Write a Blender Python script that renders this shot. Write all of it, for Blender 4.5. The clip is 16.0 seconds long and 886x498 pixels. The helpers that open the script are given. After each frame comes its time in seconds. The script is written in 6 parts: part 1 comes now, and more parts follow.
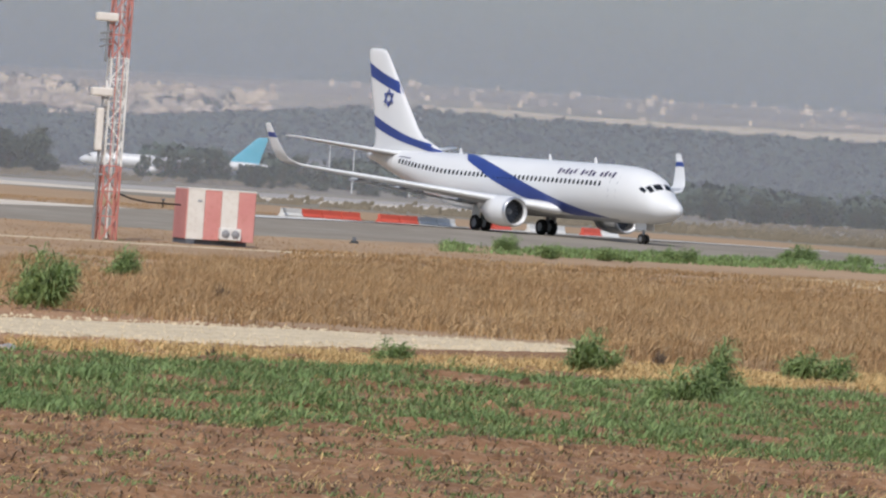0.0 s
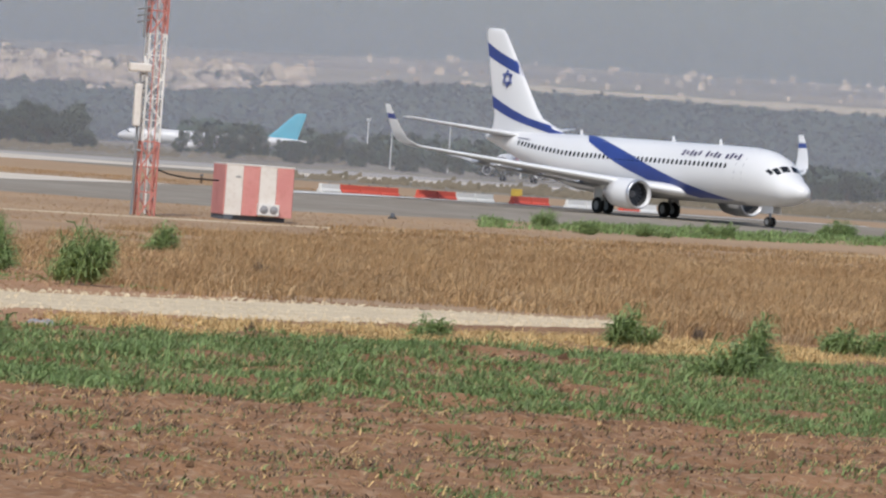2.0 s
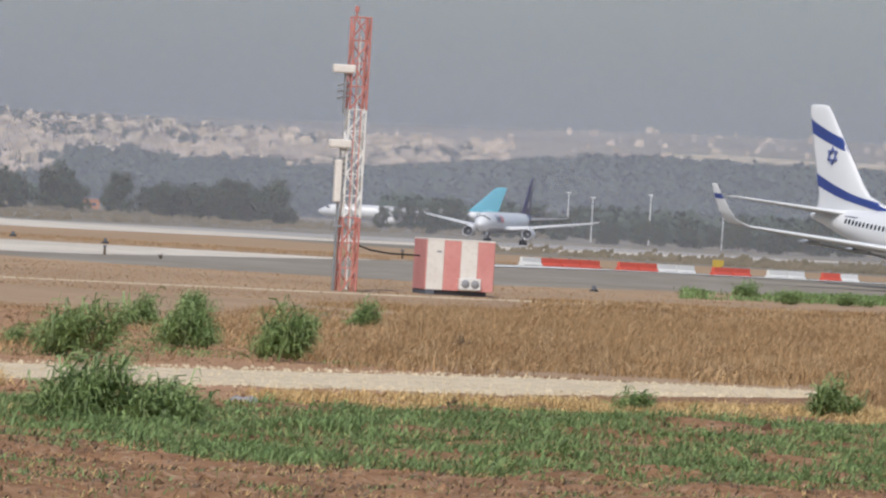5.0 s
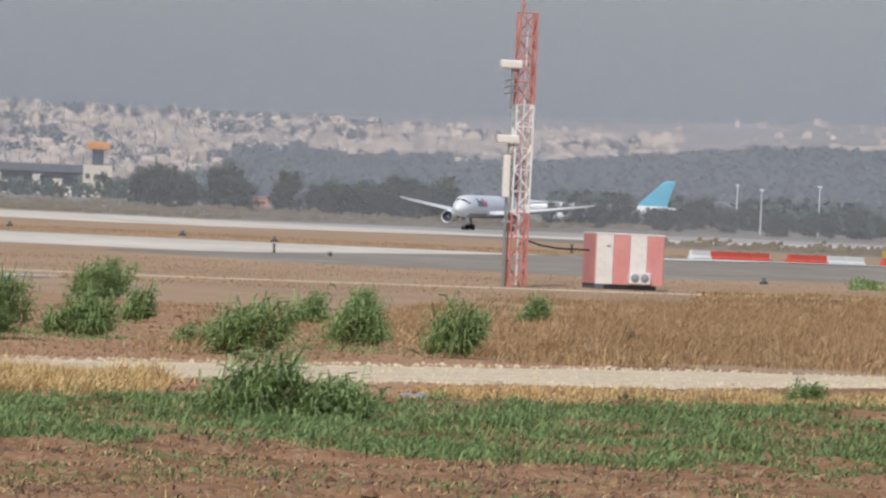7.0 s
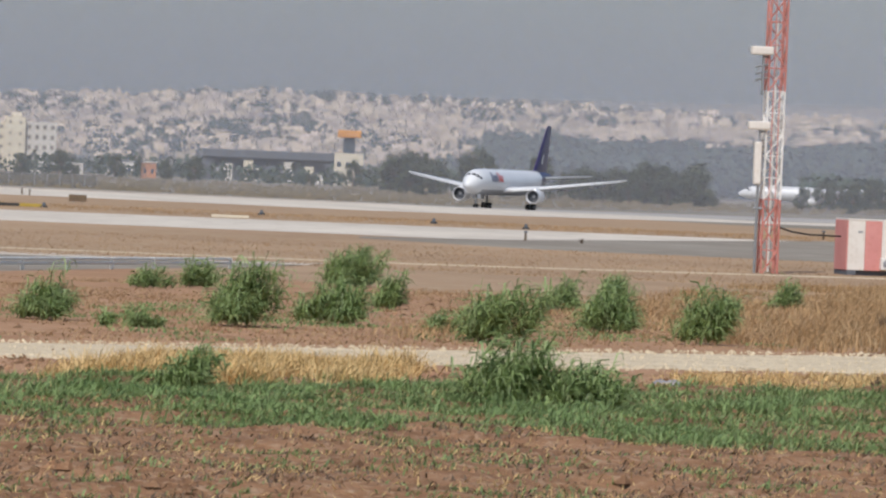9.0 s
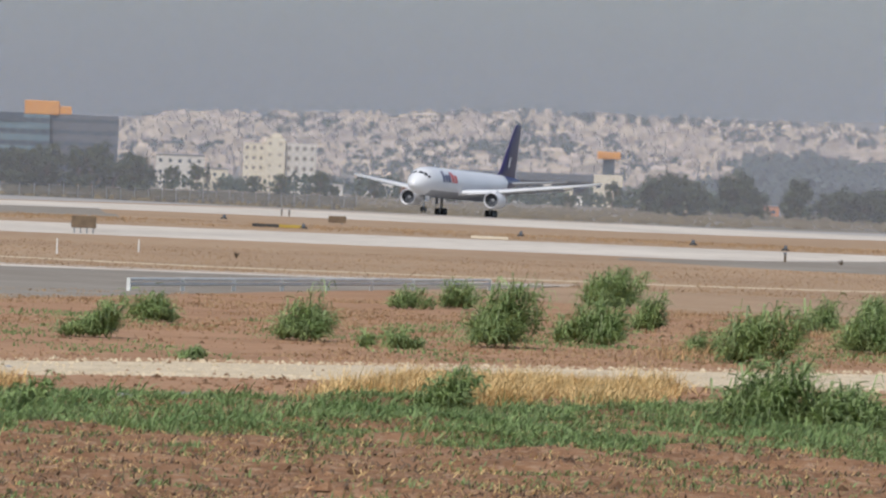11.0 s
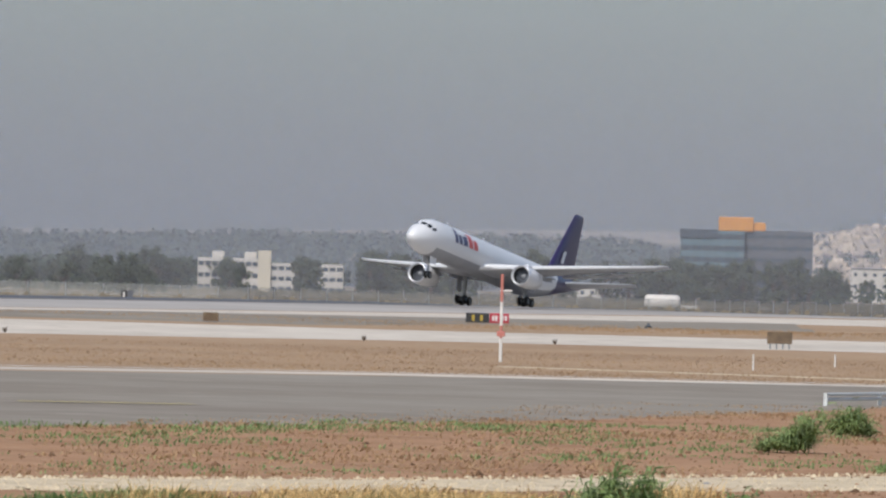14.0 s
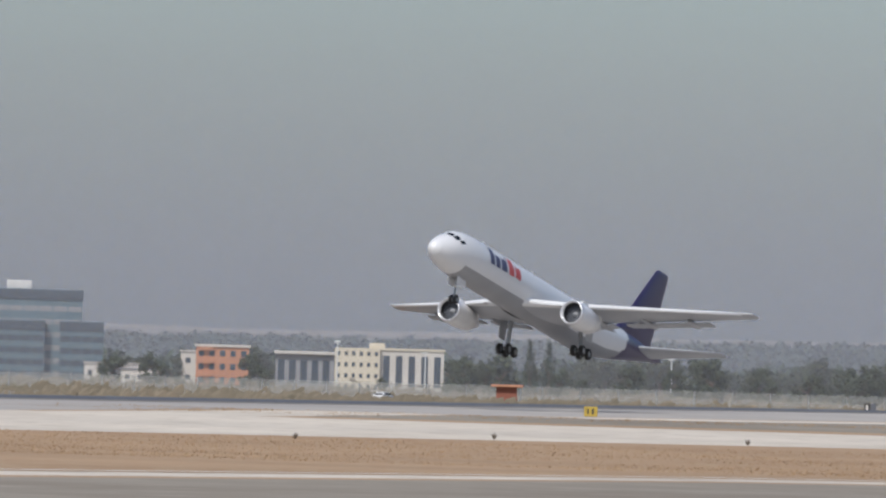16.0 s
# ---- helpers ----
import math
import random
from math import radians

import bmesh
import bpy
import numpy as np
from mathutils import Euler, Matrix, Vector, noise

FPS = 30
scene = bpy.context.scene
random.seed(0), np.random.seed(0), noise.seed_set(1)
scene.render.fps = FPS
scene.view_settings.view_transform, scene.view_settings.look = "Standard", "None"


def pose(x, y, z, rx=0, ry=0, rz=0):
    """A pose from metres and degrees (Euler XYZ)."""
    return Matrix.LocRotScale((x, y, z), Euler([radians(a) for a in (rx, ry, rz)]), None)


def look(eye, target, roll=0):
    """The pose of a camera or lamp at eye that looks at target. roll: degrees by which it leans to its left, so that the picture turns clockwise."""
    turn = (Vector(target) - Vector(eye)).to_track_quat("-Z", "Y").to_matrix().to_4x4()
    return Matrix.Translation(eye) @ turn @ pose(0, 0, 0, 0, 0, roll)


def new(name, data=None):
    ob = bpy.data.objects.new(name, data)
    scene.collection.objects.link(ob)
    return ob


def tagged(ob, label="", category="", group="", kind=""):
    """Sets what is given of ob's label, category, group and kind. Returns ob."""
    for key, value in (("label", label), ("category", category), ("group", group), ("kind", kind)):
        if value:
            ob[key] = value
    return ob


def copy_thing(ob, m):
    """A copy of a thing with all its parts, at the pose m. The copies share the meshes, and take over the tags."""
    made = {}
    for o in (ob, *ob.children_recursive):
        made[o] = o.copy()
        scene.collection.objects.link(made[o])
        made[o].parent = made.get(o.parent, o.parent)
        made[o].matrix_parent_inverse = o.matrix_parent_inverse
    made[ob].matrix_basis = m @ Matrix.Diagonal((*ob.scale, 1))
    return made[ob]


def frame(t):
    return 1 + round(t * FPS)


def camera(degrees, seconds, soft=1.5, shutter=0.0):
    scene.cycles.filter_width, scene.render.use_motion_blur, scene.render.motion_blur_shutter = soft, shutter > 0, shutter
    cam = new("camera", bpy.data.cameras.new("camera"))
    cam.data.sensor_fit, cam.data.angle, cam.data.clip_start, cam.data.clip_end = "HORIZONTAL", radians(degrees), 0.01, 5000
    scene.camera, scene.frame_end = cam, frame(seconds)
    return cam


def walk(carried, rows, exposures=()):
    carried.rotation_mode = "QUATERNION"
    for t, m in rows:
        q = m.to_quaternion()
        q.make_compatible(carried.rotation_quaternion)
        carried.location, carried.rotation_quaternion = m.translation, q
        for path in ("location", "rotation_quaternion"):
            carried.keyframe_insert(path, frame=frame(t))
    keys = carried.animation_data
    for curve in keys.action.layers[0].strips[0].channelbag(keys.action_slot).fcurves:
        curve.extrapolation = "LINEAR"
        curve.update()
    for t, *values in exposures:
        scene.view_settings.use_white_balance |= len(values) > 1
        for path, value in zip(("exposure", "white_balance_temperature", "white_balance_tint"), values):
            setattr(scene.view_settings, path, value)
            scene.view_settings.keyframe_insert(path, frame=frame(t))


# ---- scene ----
EYE = (0.0, 0.0, 4.5)


def aim(yaw, pitch, roll):
    """The camera's pose from degrees to the left, up, and of lean."""
    return pose(*EYE, 90 + pitch, 0, yaw) @ pose(0, 0, 0, 0, 0, roll)


cam = camera(6.41, 16.0, soft=2.4)
PATH = [
    (0, 0.0000, -0.6329, 4.186),
    (0.5, 0.2089, -0.5448, 4.134),
    (1, -0.1193, -0.5149, 4.186),
    (1.5, 0.2584, -0.6404, 4.151),
    (2, 0.2636, -0.8292, 4.169),
    (2.5, 0.2542, -0.4863, 4.002),
    (3, 0.2880, -0.2854, 3.851),
    (3.5, 0.8454, -0.4829, 3.921),
    (4, 1.0848, -0.4457, 3.945),
    (4.2, 1.3104, -0.3631, 3.961),
    (6.3, 2.3036, -0.4494, 2.590),
    (6.5, 2.4903, -0.4003, 2.653),
    (7, 2.9767, -0.4949, 2.711),
    (7.5, 3.5611, -0.4684, 2.841),
    (8, 3.8533, -0.5680, 2.840),
    (8.5, 4.1452, -0.5212, 2.543),
    (9, 4.7915, -0.6688, 2.473),
    (9.2, 5.0330, -0.6832, 2.806),
    (11.3, 7.0963, -0.5348, 2.329),
    (11.5, 7.4160, -0.4700, 2.267),
    (12, 7.9932, -0.5368, 2.058),
    (12.5, 8.5717, -0.3095, 1.752),
    (13, 9.4545, -0.1332, 1.749),
    (13.5, 10.4225, 0.0515, 1.607),
    (14, 11.7332, 0.0668, 1.538),
    (14.5, 12.6591, 0.4014, 1.465),
    (15, 14.2534, 0.5418, 1.671),
    (15.5, 15.3761, 0.6793, 1.671),
    (16, 17.1312, 0.7371, 1.621),
]
walk(cam, [(t, aim(y, p, r)) for t, y, p, r in PATH])

# ---- world and sun ----
SUN_ELEVATION, SUN_TURN = 48.0, 190.0   # the turn is clockwise from +y
world = bpy.data.worlds.new("world")
scene.world = world
world.use_nodes = True
sky = world.node_tree.nodes.new("ShaderNodeTexSky")
sky.sky_type, sky.sun_disc = "NISHITA", False
sky.sun_elevation, sky.sun_rotation = radians(SUN_ELEVATION), radians(SUN_TURN)
sky.air_density, sky.dust_density, sky.ozone_density, sky.altitude = 1.0, 2.0, 4.0, 40
background = world.node_tree.nodes["Background"]
background.inputs["Strength"].default_value = 0.092
world.node_tree.links.new(sky.outputs["Color"], background.inputs["Color"])
sun = new("sun", bpy.data.lights.new("sun", "SUN"))
sun.data.energy, sun.data.angle, sun.data.color = 2.35, radians(0.8), (1.0, 0.965, 0.92)
_e, _a = radians(SUN_ELEVATION), radians(SUN_TURN)
sun.matrix_world = look((0, 0, 60), (-math.sin(_a) * math.cos(_e) * 50, -math.cos(_a) * math.cos(_e) * 50, 60 - math.sin(_e) * 50))
scene.view_settings.exposure = 0.32

# ---- materials ----
def material(name, base, second=None, scale=1.0, rough=0.8, metal=0.0, bump=0.0, fine=None, fine_scale=20.0, amount=0.35, vary=0.0, translucent=0.0, spec=0.5):
    """A surface of two colours mixed by coarse noise, with fine noise, relief and, if asked, a shift from piece to piece."""
    m = bpy.data.materials.new(name)
    m.use_nodes = True
    nodes, links = m.node_tree.nodes, m.node_tree.links
    bsdf = nodes["Principled BSDF"]
    bsdf.inputs["Roughness"].default_value, bsdf.inputs["Metallic"].default_value = rough, metal
    bsdf.inputs["Specular IOR Level"].default_value = spec
    place = nodes.new("ShaderNodeTexCoord")
    coarse = nodes.new("ShaderNodeTexNoise")
    coarse.inputs["Scale"].default_value, coarse.inputs["Detail"].default_value = scale, 6
    links.new(place.outputs["Object"], coarse.inputs["Vector"])
    ramp = nodes.new("ShaderNodeMapRange")
    ramp.inputs["From Min"].default_value, ramp.inputs["From Max"].default_value = 0.35, 0.65
    links.new(coarse.outputs["Fac"], ramp.inputs["Value"])
    mix = nodes.new("ShaderNodeMix")
    mix.data_type = "RGBA"
    mix.inputs["A"].default_value = (*base, 1)
    mix.inputs["B"].default_value = (*(second or [c * 0.85 for c in base]), 1)
    links.new(ramp.outputs["Result"], mix.inputs["Factor"])
    grain = nodes.new("ShaderNodeTexNoise")
    grain.inputs["Scale"].default_value, grain.inputs["Detail"].default_value = fine_scale, 4
    links.new(place.outputs["Object"], grain.inputs["Vector"])
    over = nodes.new("ShaderNodeMix")
    over.data_type, over.blend_type = "RGBA", "MIX"
    over.inputs["B"].default_value = (*(fine or [c * 0.7 for c in base]), 1)
    links.new(mix.outputs["Result"], over.inputs["A"])
    gate = nodes.new("ShaderNodeMapRange")
    gate.inputs["From Min"].default_value, gate.inputs["From Max"].default_value = 0.5, 0.7
    gate.inputs["To Max"].default_value = amount
    links.new(grain.outputs["Fac"], gate.inputs["Value"])
    links.new(gate.outputs["Result"], over.inputs["Factor"])
    colour = over.outputs["Result"]
    if vary:
        geo = nodes.new("ShaderNodeNewGeometry")
        shift = nodes.new("ShaderNodeHueSaturation")
        spread = nodes.new("ShaderNodeMapRange")
        spread.inputs["To Min"].default_value, spread.inputs["To Max"].default_value = 1 - vary, 1 + vary
        links.new(geo.outputs["Random Per Island"], spread.inputs["Value"])
        links.new(spread.outputs["Result"], shift.inputs["Value"])
        links.new(colour, shift.inputs["Color"])
        colour = shift.outputs["Color"]
    links.new(colour, bsdf.inputs["Base Color"])
    if bump:
        relief = nodes.new("ShaderNodeBump")
        relief.inputs["Strength"].default_value, relief.inputs["Distance"].default_value = 0.8, bump
        links.new(grain.outputs["Fac"], relief.inputs["Height"])
        links.new(relief.outputs["Normal"], bsdf.inputs["Normal"])
    if translucent:
        thin = nodes.new("ShaderNodeBsdfTranslucent")
        links.new(colour, thin.inputs["Color"])
        both = nodes.new("ShaderNodeMixShader")
        both.inputs["Fac"].default_value = translucent
        links.new(bsdf.outputs["BSDF"], both.inputs[1])
        links.new(thin.outputs["BSDF"], both.inputs[2])
        links.new(both.outputs["Shader"], nodes["Material Output"].inputs["Surface"])
    return m


SOIL = material("red soil", (0.31, 0.175, 0.097), (0.215, 0.115, 0.062), 0.9, 0.95, bump=0.12, fine=(0.42, 0.29, 0.19), fine_scale=6.0, amount=0.75, spec=0.1)
RED_FIELD = material("dry red field soil", (0.42, 0.245, 0.14), (0.32, 0.18, 0.10), 0.25, 0.95, bump=0.08, fine=(0.50, 0.34, 0.22), fine_scale=1.6, amount=0.6, spec=0.1)
CLOD = material("soil clods", (0.25, 0.14, 0.078), (0.17, 0.092, 0.05), 3.0, 0.95, bump=0.03, fine=(0.36, 0.24, 0.15), fine_scale=14.0, amount=0.6, vary=0.5, spec=0.1)
DRY_GROUND = material("dry grass ground", (0.41, 0.265, 0.15), (0.335, 0.21, 0.115), 0.05, 0.95, bump=0.05, fine=(0.46, 0.36, 0.23), fine_scale=0.9, amount=0.6)
# Far land and scrub: haze put into a paler, greyer base colour.
HAZED_GROUND = material("far scrub greyed for haze", (0.26, 0.22, 0.165), (0.20, 0.175, 0.13), 0.02, 0.95, fine=(0.31, 0.255, 0.19), fine_scale=0.2, amount=0.5)
GRAVEL = material("pale gravel", (0.70, 0.575, 0.39), (0.59, 0.475, 0.315), 0.6, 0.95, bump=0.06, fine=(0.35, 0.255, 0.15), fine_scale=4.0, amount=0.75)
ASPHALT = material("grey asphalt", (0.30, 0.263, 0.212), (0.245, 0.208, 0.165), 0.05, 0.9, fine=(0.39, 0.345, 0.285), fine_scale=0.35, amount=0.5, spec=0.12)
CONCRETE = material("worn pale concrete", (0.70, 0.62, 0.51), (0.57, 0.50, 0.41), 0.04, 0.9, fine=(0.36, 0.29, 0.22), fine_scale=0.4, amount=0.5)
RUBBER_MARKS = material("rubber streaked asphalt", (0.13, 0.115, 0.105), (0.20, 0.18, 0.16), 0.02, 0.9, fine=(0.24, 0.21, 0.185), fine_scale=0.15, amount=0.5)
RUNWAY = material("runway asphalt", (0.37, 0.335, 0.30), (0.46, 0.42, 0.375), 0.015, 0.9, fine=(0.29, 0.265, 0.24), fine_scale=0.12, amount=0.6)
LINE_WHITE = material("white road paint", (0.72, 0.70, 0.66), None, 2.0, 0.8)
LINE_YELLOW = material("yellow road paint", (0.62, 0.50, 0.16), None, 2.0, 0.8)
GREEN = material("green weed leaves", (0.275, 0.375, 0.14), (0.195, 0.29, 0.10), 0.7, 0.6, fine=(0.25, 0.29, 0.14), fine_scale=2.0, amount=0.5, vary=0.4, translucent=0.4)
BUSH = material("tall grass leaves", (0.335, 0.425, 0.17), (0.23, 0.32, 0.12), 0.8, 0.5, fine=(0.27, 0.30, 0.15), fine_scale=3.0, amount=0.5, vary=0.4, translucent=0.38)
STRAW = material("golden straw", (0.70, 0.51, 0.235), (0.58, 0.39, 0.165), 0.5, 0.8, fine=(0.70, 0.53, 0.27), fine_scale=3.0, amount=0.5, vary=0.4, translucent=0.25)
BROWN_GRASS = material("brown dry grass", (0.52, 0.345, 0.17), (0.37, 0.225, 0.105), 0.13, 0.85, fine=(0.62, 0.49, 0.32), fine_scale=0.6, amount=0.6, vary=0.4, translucent=0.35)
SHORT_GRASS = material("short dry grass", (0.50, 0.335, 0.185), (0.42, 0.27, 0.145), 0.05, 0.9, fine=(0.50, 0.38, 0.23), fine_scale=0.5, amount=0.5, vary=0.12, translucent=0.3)
TWIG = material("dead twigs", (0.13, 0.092, 0.062), None, 3.0, 0.9, vary=0.3)
WHITE_PAINT = material("white gloss paint", (0.76, 0.76, 0.755), (0.72, 0.72, 0.72), 0.2, 0.32, fine=(0.72, 0.72, 0.73), fine_scale=1.5, amount=0.25)
# Freight jet belly: grey paint, darkened further for the underside's shade.
SHADED_BELLY_GREY = material("grey belly paint with shade", (0.35, 0.355, 0.37), (0.31, 0.315, 0.33), 0.3, 0.45)
GREY_PAINT = material("grey aircraft paint", (0.42, 0.43, 0.45), (0.37, 0.38, 0.40), 0.3, 0.4)
BARE_METAL = material("bare aluminium", (0.72, 0.72, 0.73), (0.6, 0.6, 0.62), 0.6, 0.35, metal=0.8)
BLUE = material("deep blue paint", (0.035, 0.065, 0.26), (0.03, 0.055, 0.22), 0.4, 0.35)
PURPLE = material("dark purple paint", (0.038, 0.027, 0.098), (0.031, 0.023, 0.082), 0.4, 0.35)
RED_PAINT = material("orange red paint", (0.62, 0.075, 0.06), None, 0.5, 0.4)
TURQUOISE = material("turquoise paint", (0.10, 0.47, 0.62), (0.08, 0.42, 0.56), 0.2, 0.4)
# Near-black that stands in for the shade inside the engine inlets.
INLET_SHADE = material("inlet shade black", (0.02, 0.02, 0.022), None, 1.0, 0.6)
GLASS_DARK = material("dark cockpit glass", (0.015, 0.017, 0.02), None, 1.0, 0.1)
RUBBER = material("black tyre rubber", (0.022, 0.021, 0.02), None, 3.0, 0.8)
STEEL = material("grey strut steel", (0.32, 0.33, 0.34), None, 2.0, 0.45, metal=0.5)
MAST_RED = material("mast red paint", (0.54, 0.205, 0.165), (0.46, 0.16, 0.13), 1.5, 0.6, fine=(0.62, 0.28, 0.20), fine_scale=8)
MAST_WHITE = material("mast white paint", (0.78, 0.76, 0.72), (0.70, 0.68, 0.64), 1.5, 0.6)
BOX_RED = material("faded red panel", (0.58, 0.235, 0.215), (0.63, 0.28, 0.25), 0.8, 0.75, fine=(0.50, 0.20, 0.16), fine_scale=5, amount=0.4)
BOX_WHITE = material("dirty white panel", (0.74, 0.70, 0.64), (0.68, 0.63, 0.57), 0.8, 0.75, fine=(0.55, 0.48, 0.40), fine_scale=5, amount=0.35)
CREAM = material("cream plaster", (0.66, 0.59, 0.46), (0.60, 0.53, 0.41), 0.1, 0.9, vary=0.1)
PALE_WALL = material("pale plaster", (0.62, 0.58, 0.52), (0.55, 0.51, 0.45), 0.1, 0.9)
ORANGE = material("orange cladding", (0.68, 0.30, 0.06), (0.60, 0.25, 0.05), 0.3, 0.6)
ORANGE_WALL = material("terracotta plaster", (0.52, 0.25, 0.15), (0.46, 0.22, 0.13), 0.2, 0.9)
TEAL_GLASS = material("teal curtain wall", (0.13, 0.19, 0.22), (0.10, 0.16, 0.19), 0.15, 0.35)
HOUSE_GREY = material("greyer stone houses", (0.60, 0.49, 0.40), (0.50, 0.41, 0.34), 0.02, 0.95, vary=0.3)
HOUSE_WINDOW = material("dull house windows", (0.24, 0.21, 0.19), None, 0.5, 0.5)
BLUE_GLASS = material("dark window glass", (0.06, 0.08, 0.105), None, 0.5, 0.3)
ROOF_GREY = material("grey roof", (0.30, 0.30, 0.31), None, 0.3, 0.9)
DARK_ROOF = material("dark roof", (0.12, 0.13, 0.15), None, 0.3, 0.8)
HOUSE = material("stone houses", (0.65, 0.525, 0.385), (0.48, 0.39, 0.30), 0.02, 0.95, fine=(0.45, 0.37, 0.30), fine_scale=0.25, amount=0.4, vary=0.35)
LEAF_DARK = material("eucalyptus leaves", (0.055, 0.075, 0.038), (0.075, 0.09, 0.05), 0.3, 0.7, vary=0.4, translucent=0.15)
CONIFER = material("cypress leaves", (0.030, 0.048, 0.026), None, 0.4, 0.8, vary=0.4)
BARK = material("grey brown bark", (0.16, 0.12, 0.09), None, 1.0, 0.9)
WOODS = material("far pine woods", (0.055, 0.080, 0.058), (0.070, 0.092, 0.066), 0.01, 0.9, fine=(0.045, 0.068, 0.05), fine_scale=0.08, amount=0.5, vary=0.05)
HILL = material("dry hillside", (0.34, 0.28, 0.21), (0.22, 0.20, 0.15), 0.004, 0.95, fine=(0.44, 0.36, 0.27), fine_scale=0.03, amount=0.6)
BRICK = material("dark brick red", (0.30, 0.11, 0.075), (0.24, 0.09, 0.06), 0.6, 0.9)
SIGN_RED = material("red sign face", (0.45, 0.04, 0.06), None, 2.0, 0.5)
SIGN_BLACK = material("black sign face", (0.03, 0.03, 0.03), None, 2.0, 0.6)
SIGN_YELLOW = material("yellow sign face", (0.45, 0.32, 0.05), None, 2.0, 0.5)
RUST = material("weathered brown board", (0.12, 0.085, 0.055), (0.17, 0.12, 0.075), 2.0, 0.9)
BARRIER_RED = material("red plastic barrier", (0.68, 0.11, 0.07), (0.60, 0.10, 0.06), 0.8, 0.5)
BARRIER_WHITE = material("white plastic barrier", (0.78, 0.76, 0.72), None, 0.8, 0.5)
GALVANISED = material("galvanised steel", (0.72, 0.73, 0.70), (0.62, 0.63, 0.60), 1.0, 0.5, metal=0.1)


def haze_material(name, thickness, top, base, tint):
    """Haze put into an added sheet: a thin tinted veil that scatters the light which falls on it, thinning with height.
    """
    m = bpy.data.materials.new(name)
    m.use_nodes = True
    nodes, links = m.node_tree.nodes, m.node_tree.links
    nodes.remove(nodes["Principled BSDF"])
    place, split, fade = nodes.new("ShaderNodeTexCoord"), nodes.new("ShaderNodeSeparateXYZ"), nodes.new("ShaderNodeMapRange")
    links.new(place.outputs["Object"], split.inputs["Vector"])
    links.new(split.outputs["Z"], fade.inputs["Value"])
    fade.interpolation_type = "SMOOTHSTEP"
    fade.inputs["From Min"].default_value, fade.inputs["From Max"].default_value = base, top
    fade.inputs["To Min"].default_value, fade.inputs["To Max"].default_value = thickness, 0.0
    clear, dust, both = nodes.new("ShaderNodeBsdfTransparent"), nodes.new("ShaderNodeBsdfTranslucent"), nodes.new("ShaderNodeMixShader")
    front, halves = nodes.new("ShaderNodeBsdfDiffuse"), nodes.new("ShaderNodeMixShader")
    for n in (dust, front):
        n.inputs["Color"].default_value = (*tint, 1)
    links.new(front.outputs["BSDF"], halves.inputs[1])
    links.new(dust.outputs["BSDF"], halves.inputs[2])
    links.new(fade.outputs["Result"], both.inputs["Fac"])
    links.new(clear.outputs["BSDF"], both.inputs[1])
    links.new(halves.outputs["Shader"], both.inputs[2])
    links.new(both.outputs["Shader"], nodes["Material Output"].inputs["Surface"])
    return m


# ---- mesh helpers ----
def mesh_of(name, verts, faces, mats, index=None, smooth=False):
    me = bpy.data.meshes.new(name)
    me.from_pydata([tuple(v) for v in verts], [], faces)
    for m in mats if isinstance(mats, (list, tuple)) else [mats]:
        me.materials.append(m)
    if index is not None:
        me.polygons.foreach_set("material_index", index)
    if smooth:
        me.polygons.foreach_set("use_smooth", [True] * len(me.polygons))
    me.update()
    return me


def thing(name, label, category, at=None, group="", kind=""):
    ob = new(name)
    ob.empty_display_size = 0.2
    if at is not None:
        ob.matrix_world = at
    return tagged(ob, label, category, group, kind)


def part(name, bm, mat, parent, label="", smooth=False):
    """Links a bmesh, or a ready mesh, as one part of a thing."""
    if isinstance(bm, bmesh.types.BMesh):
        me = bpy.data.meshes.new(name)
        bm.to_mesh(me)
        bm.free()
        me.materials.append(mat)
        if smooth:
            me.polygons.foreach_set("use_smooth", [True] * len(me.polygons))
    else:
        me = bm
    ob = new(name, me)
    ob.parent = parent
    return tagged(ob, label)


def box(bm, lo, hi, bevel=0.0):
    c, s = [(a + b) / 2 for a, b in zip(lo, hi)], [abs(b - a) for a, b in zip(lo, hi)]
    made = bmesh.ops.create_cube(bm, size=1, matrix=Matrix.Translation(c) @ Matrix.Diagonal((*s, 1)))
    if bevel:
        edges = list({e for v in made["verts"] for e in v.link_edges})
        bmesh.ops.bevel(bm, geom=edges, offset=bevel, segments=2, affect="EDGES", profile=0.5)
    return bm


def tube(bm, a, b, r, r2=None, sides=8):
    a, b = Vector(a), Vector(b)
    turn = (b - a).to_track_quat("Z", "Y").to_matrix().to_4x4()
    bmesh.ops.create_cone(bm, cap_ends=True, segments=sides, radius1=r, radius2=r if r2 is None else r2, depth=(b - a).length,
                          matrix=Matrix.Translation((a + b) / 2) @ turn)
    return bm


def fresh():
    return bmesh.new()


# ---- the ground ----
GROUND_Y = [0, 200, 400, 480, 555, 620, 700, 800, 900, 1000, 1092, 1268, 1383, 1610, 2000, 5200]
GROUND_Z = [0, 0, -1.2, -0.8, -0.22, -0.4, -1.0, -1.6, -2.2, -2.8, -3.2, -4.1, -4.6, -5.0, -5.2, -5.2]
RUNWAY_Y = [500, 600, 681, 800, 879, 963, 1045, 1252, 1375, 1704, 2000]
RUNWAY_Z = [-0.4, -0.5, -0.6, -0.7, -0.86, -1.43, -1.98, -3.5, -4.0, -5.2, -5.4]
RUNWAY_X, RUNWAY_SLOPE = -161.0, 0.178     # the centre line's x at y = 879, and its change with y


def runway_x(y):
    return RUNWAY_X + RUNWAY_SLOPE * (y - 879.0)


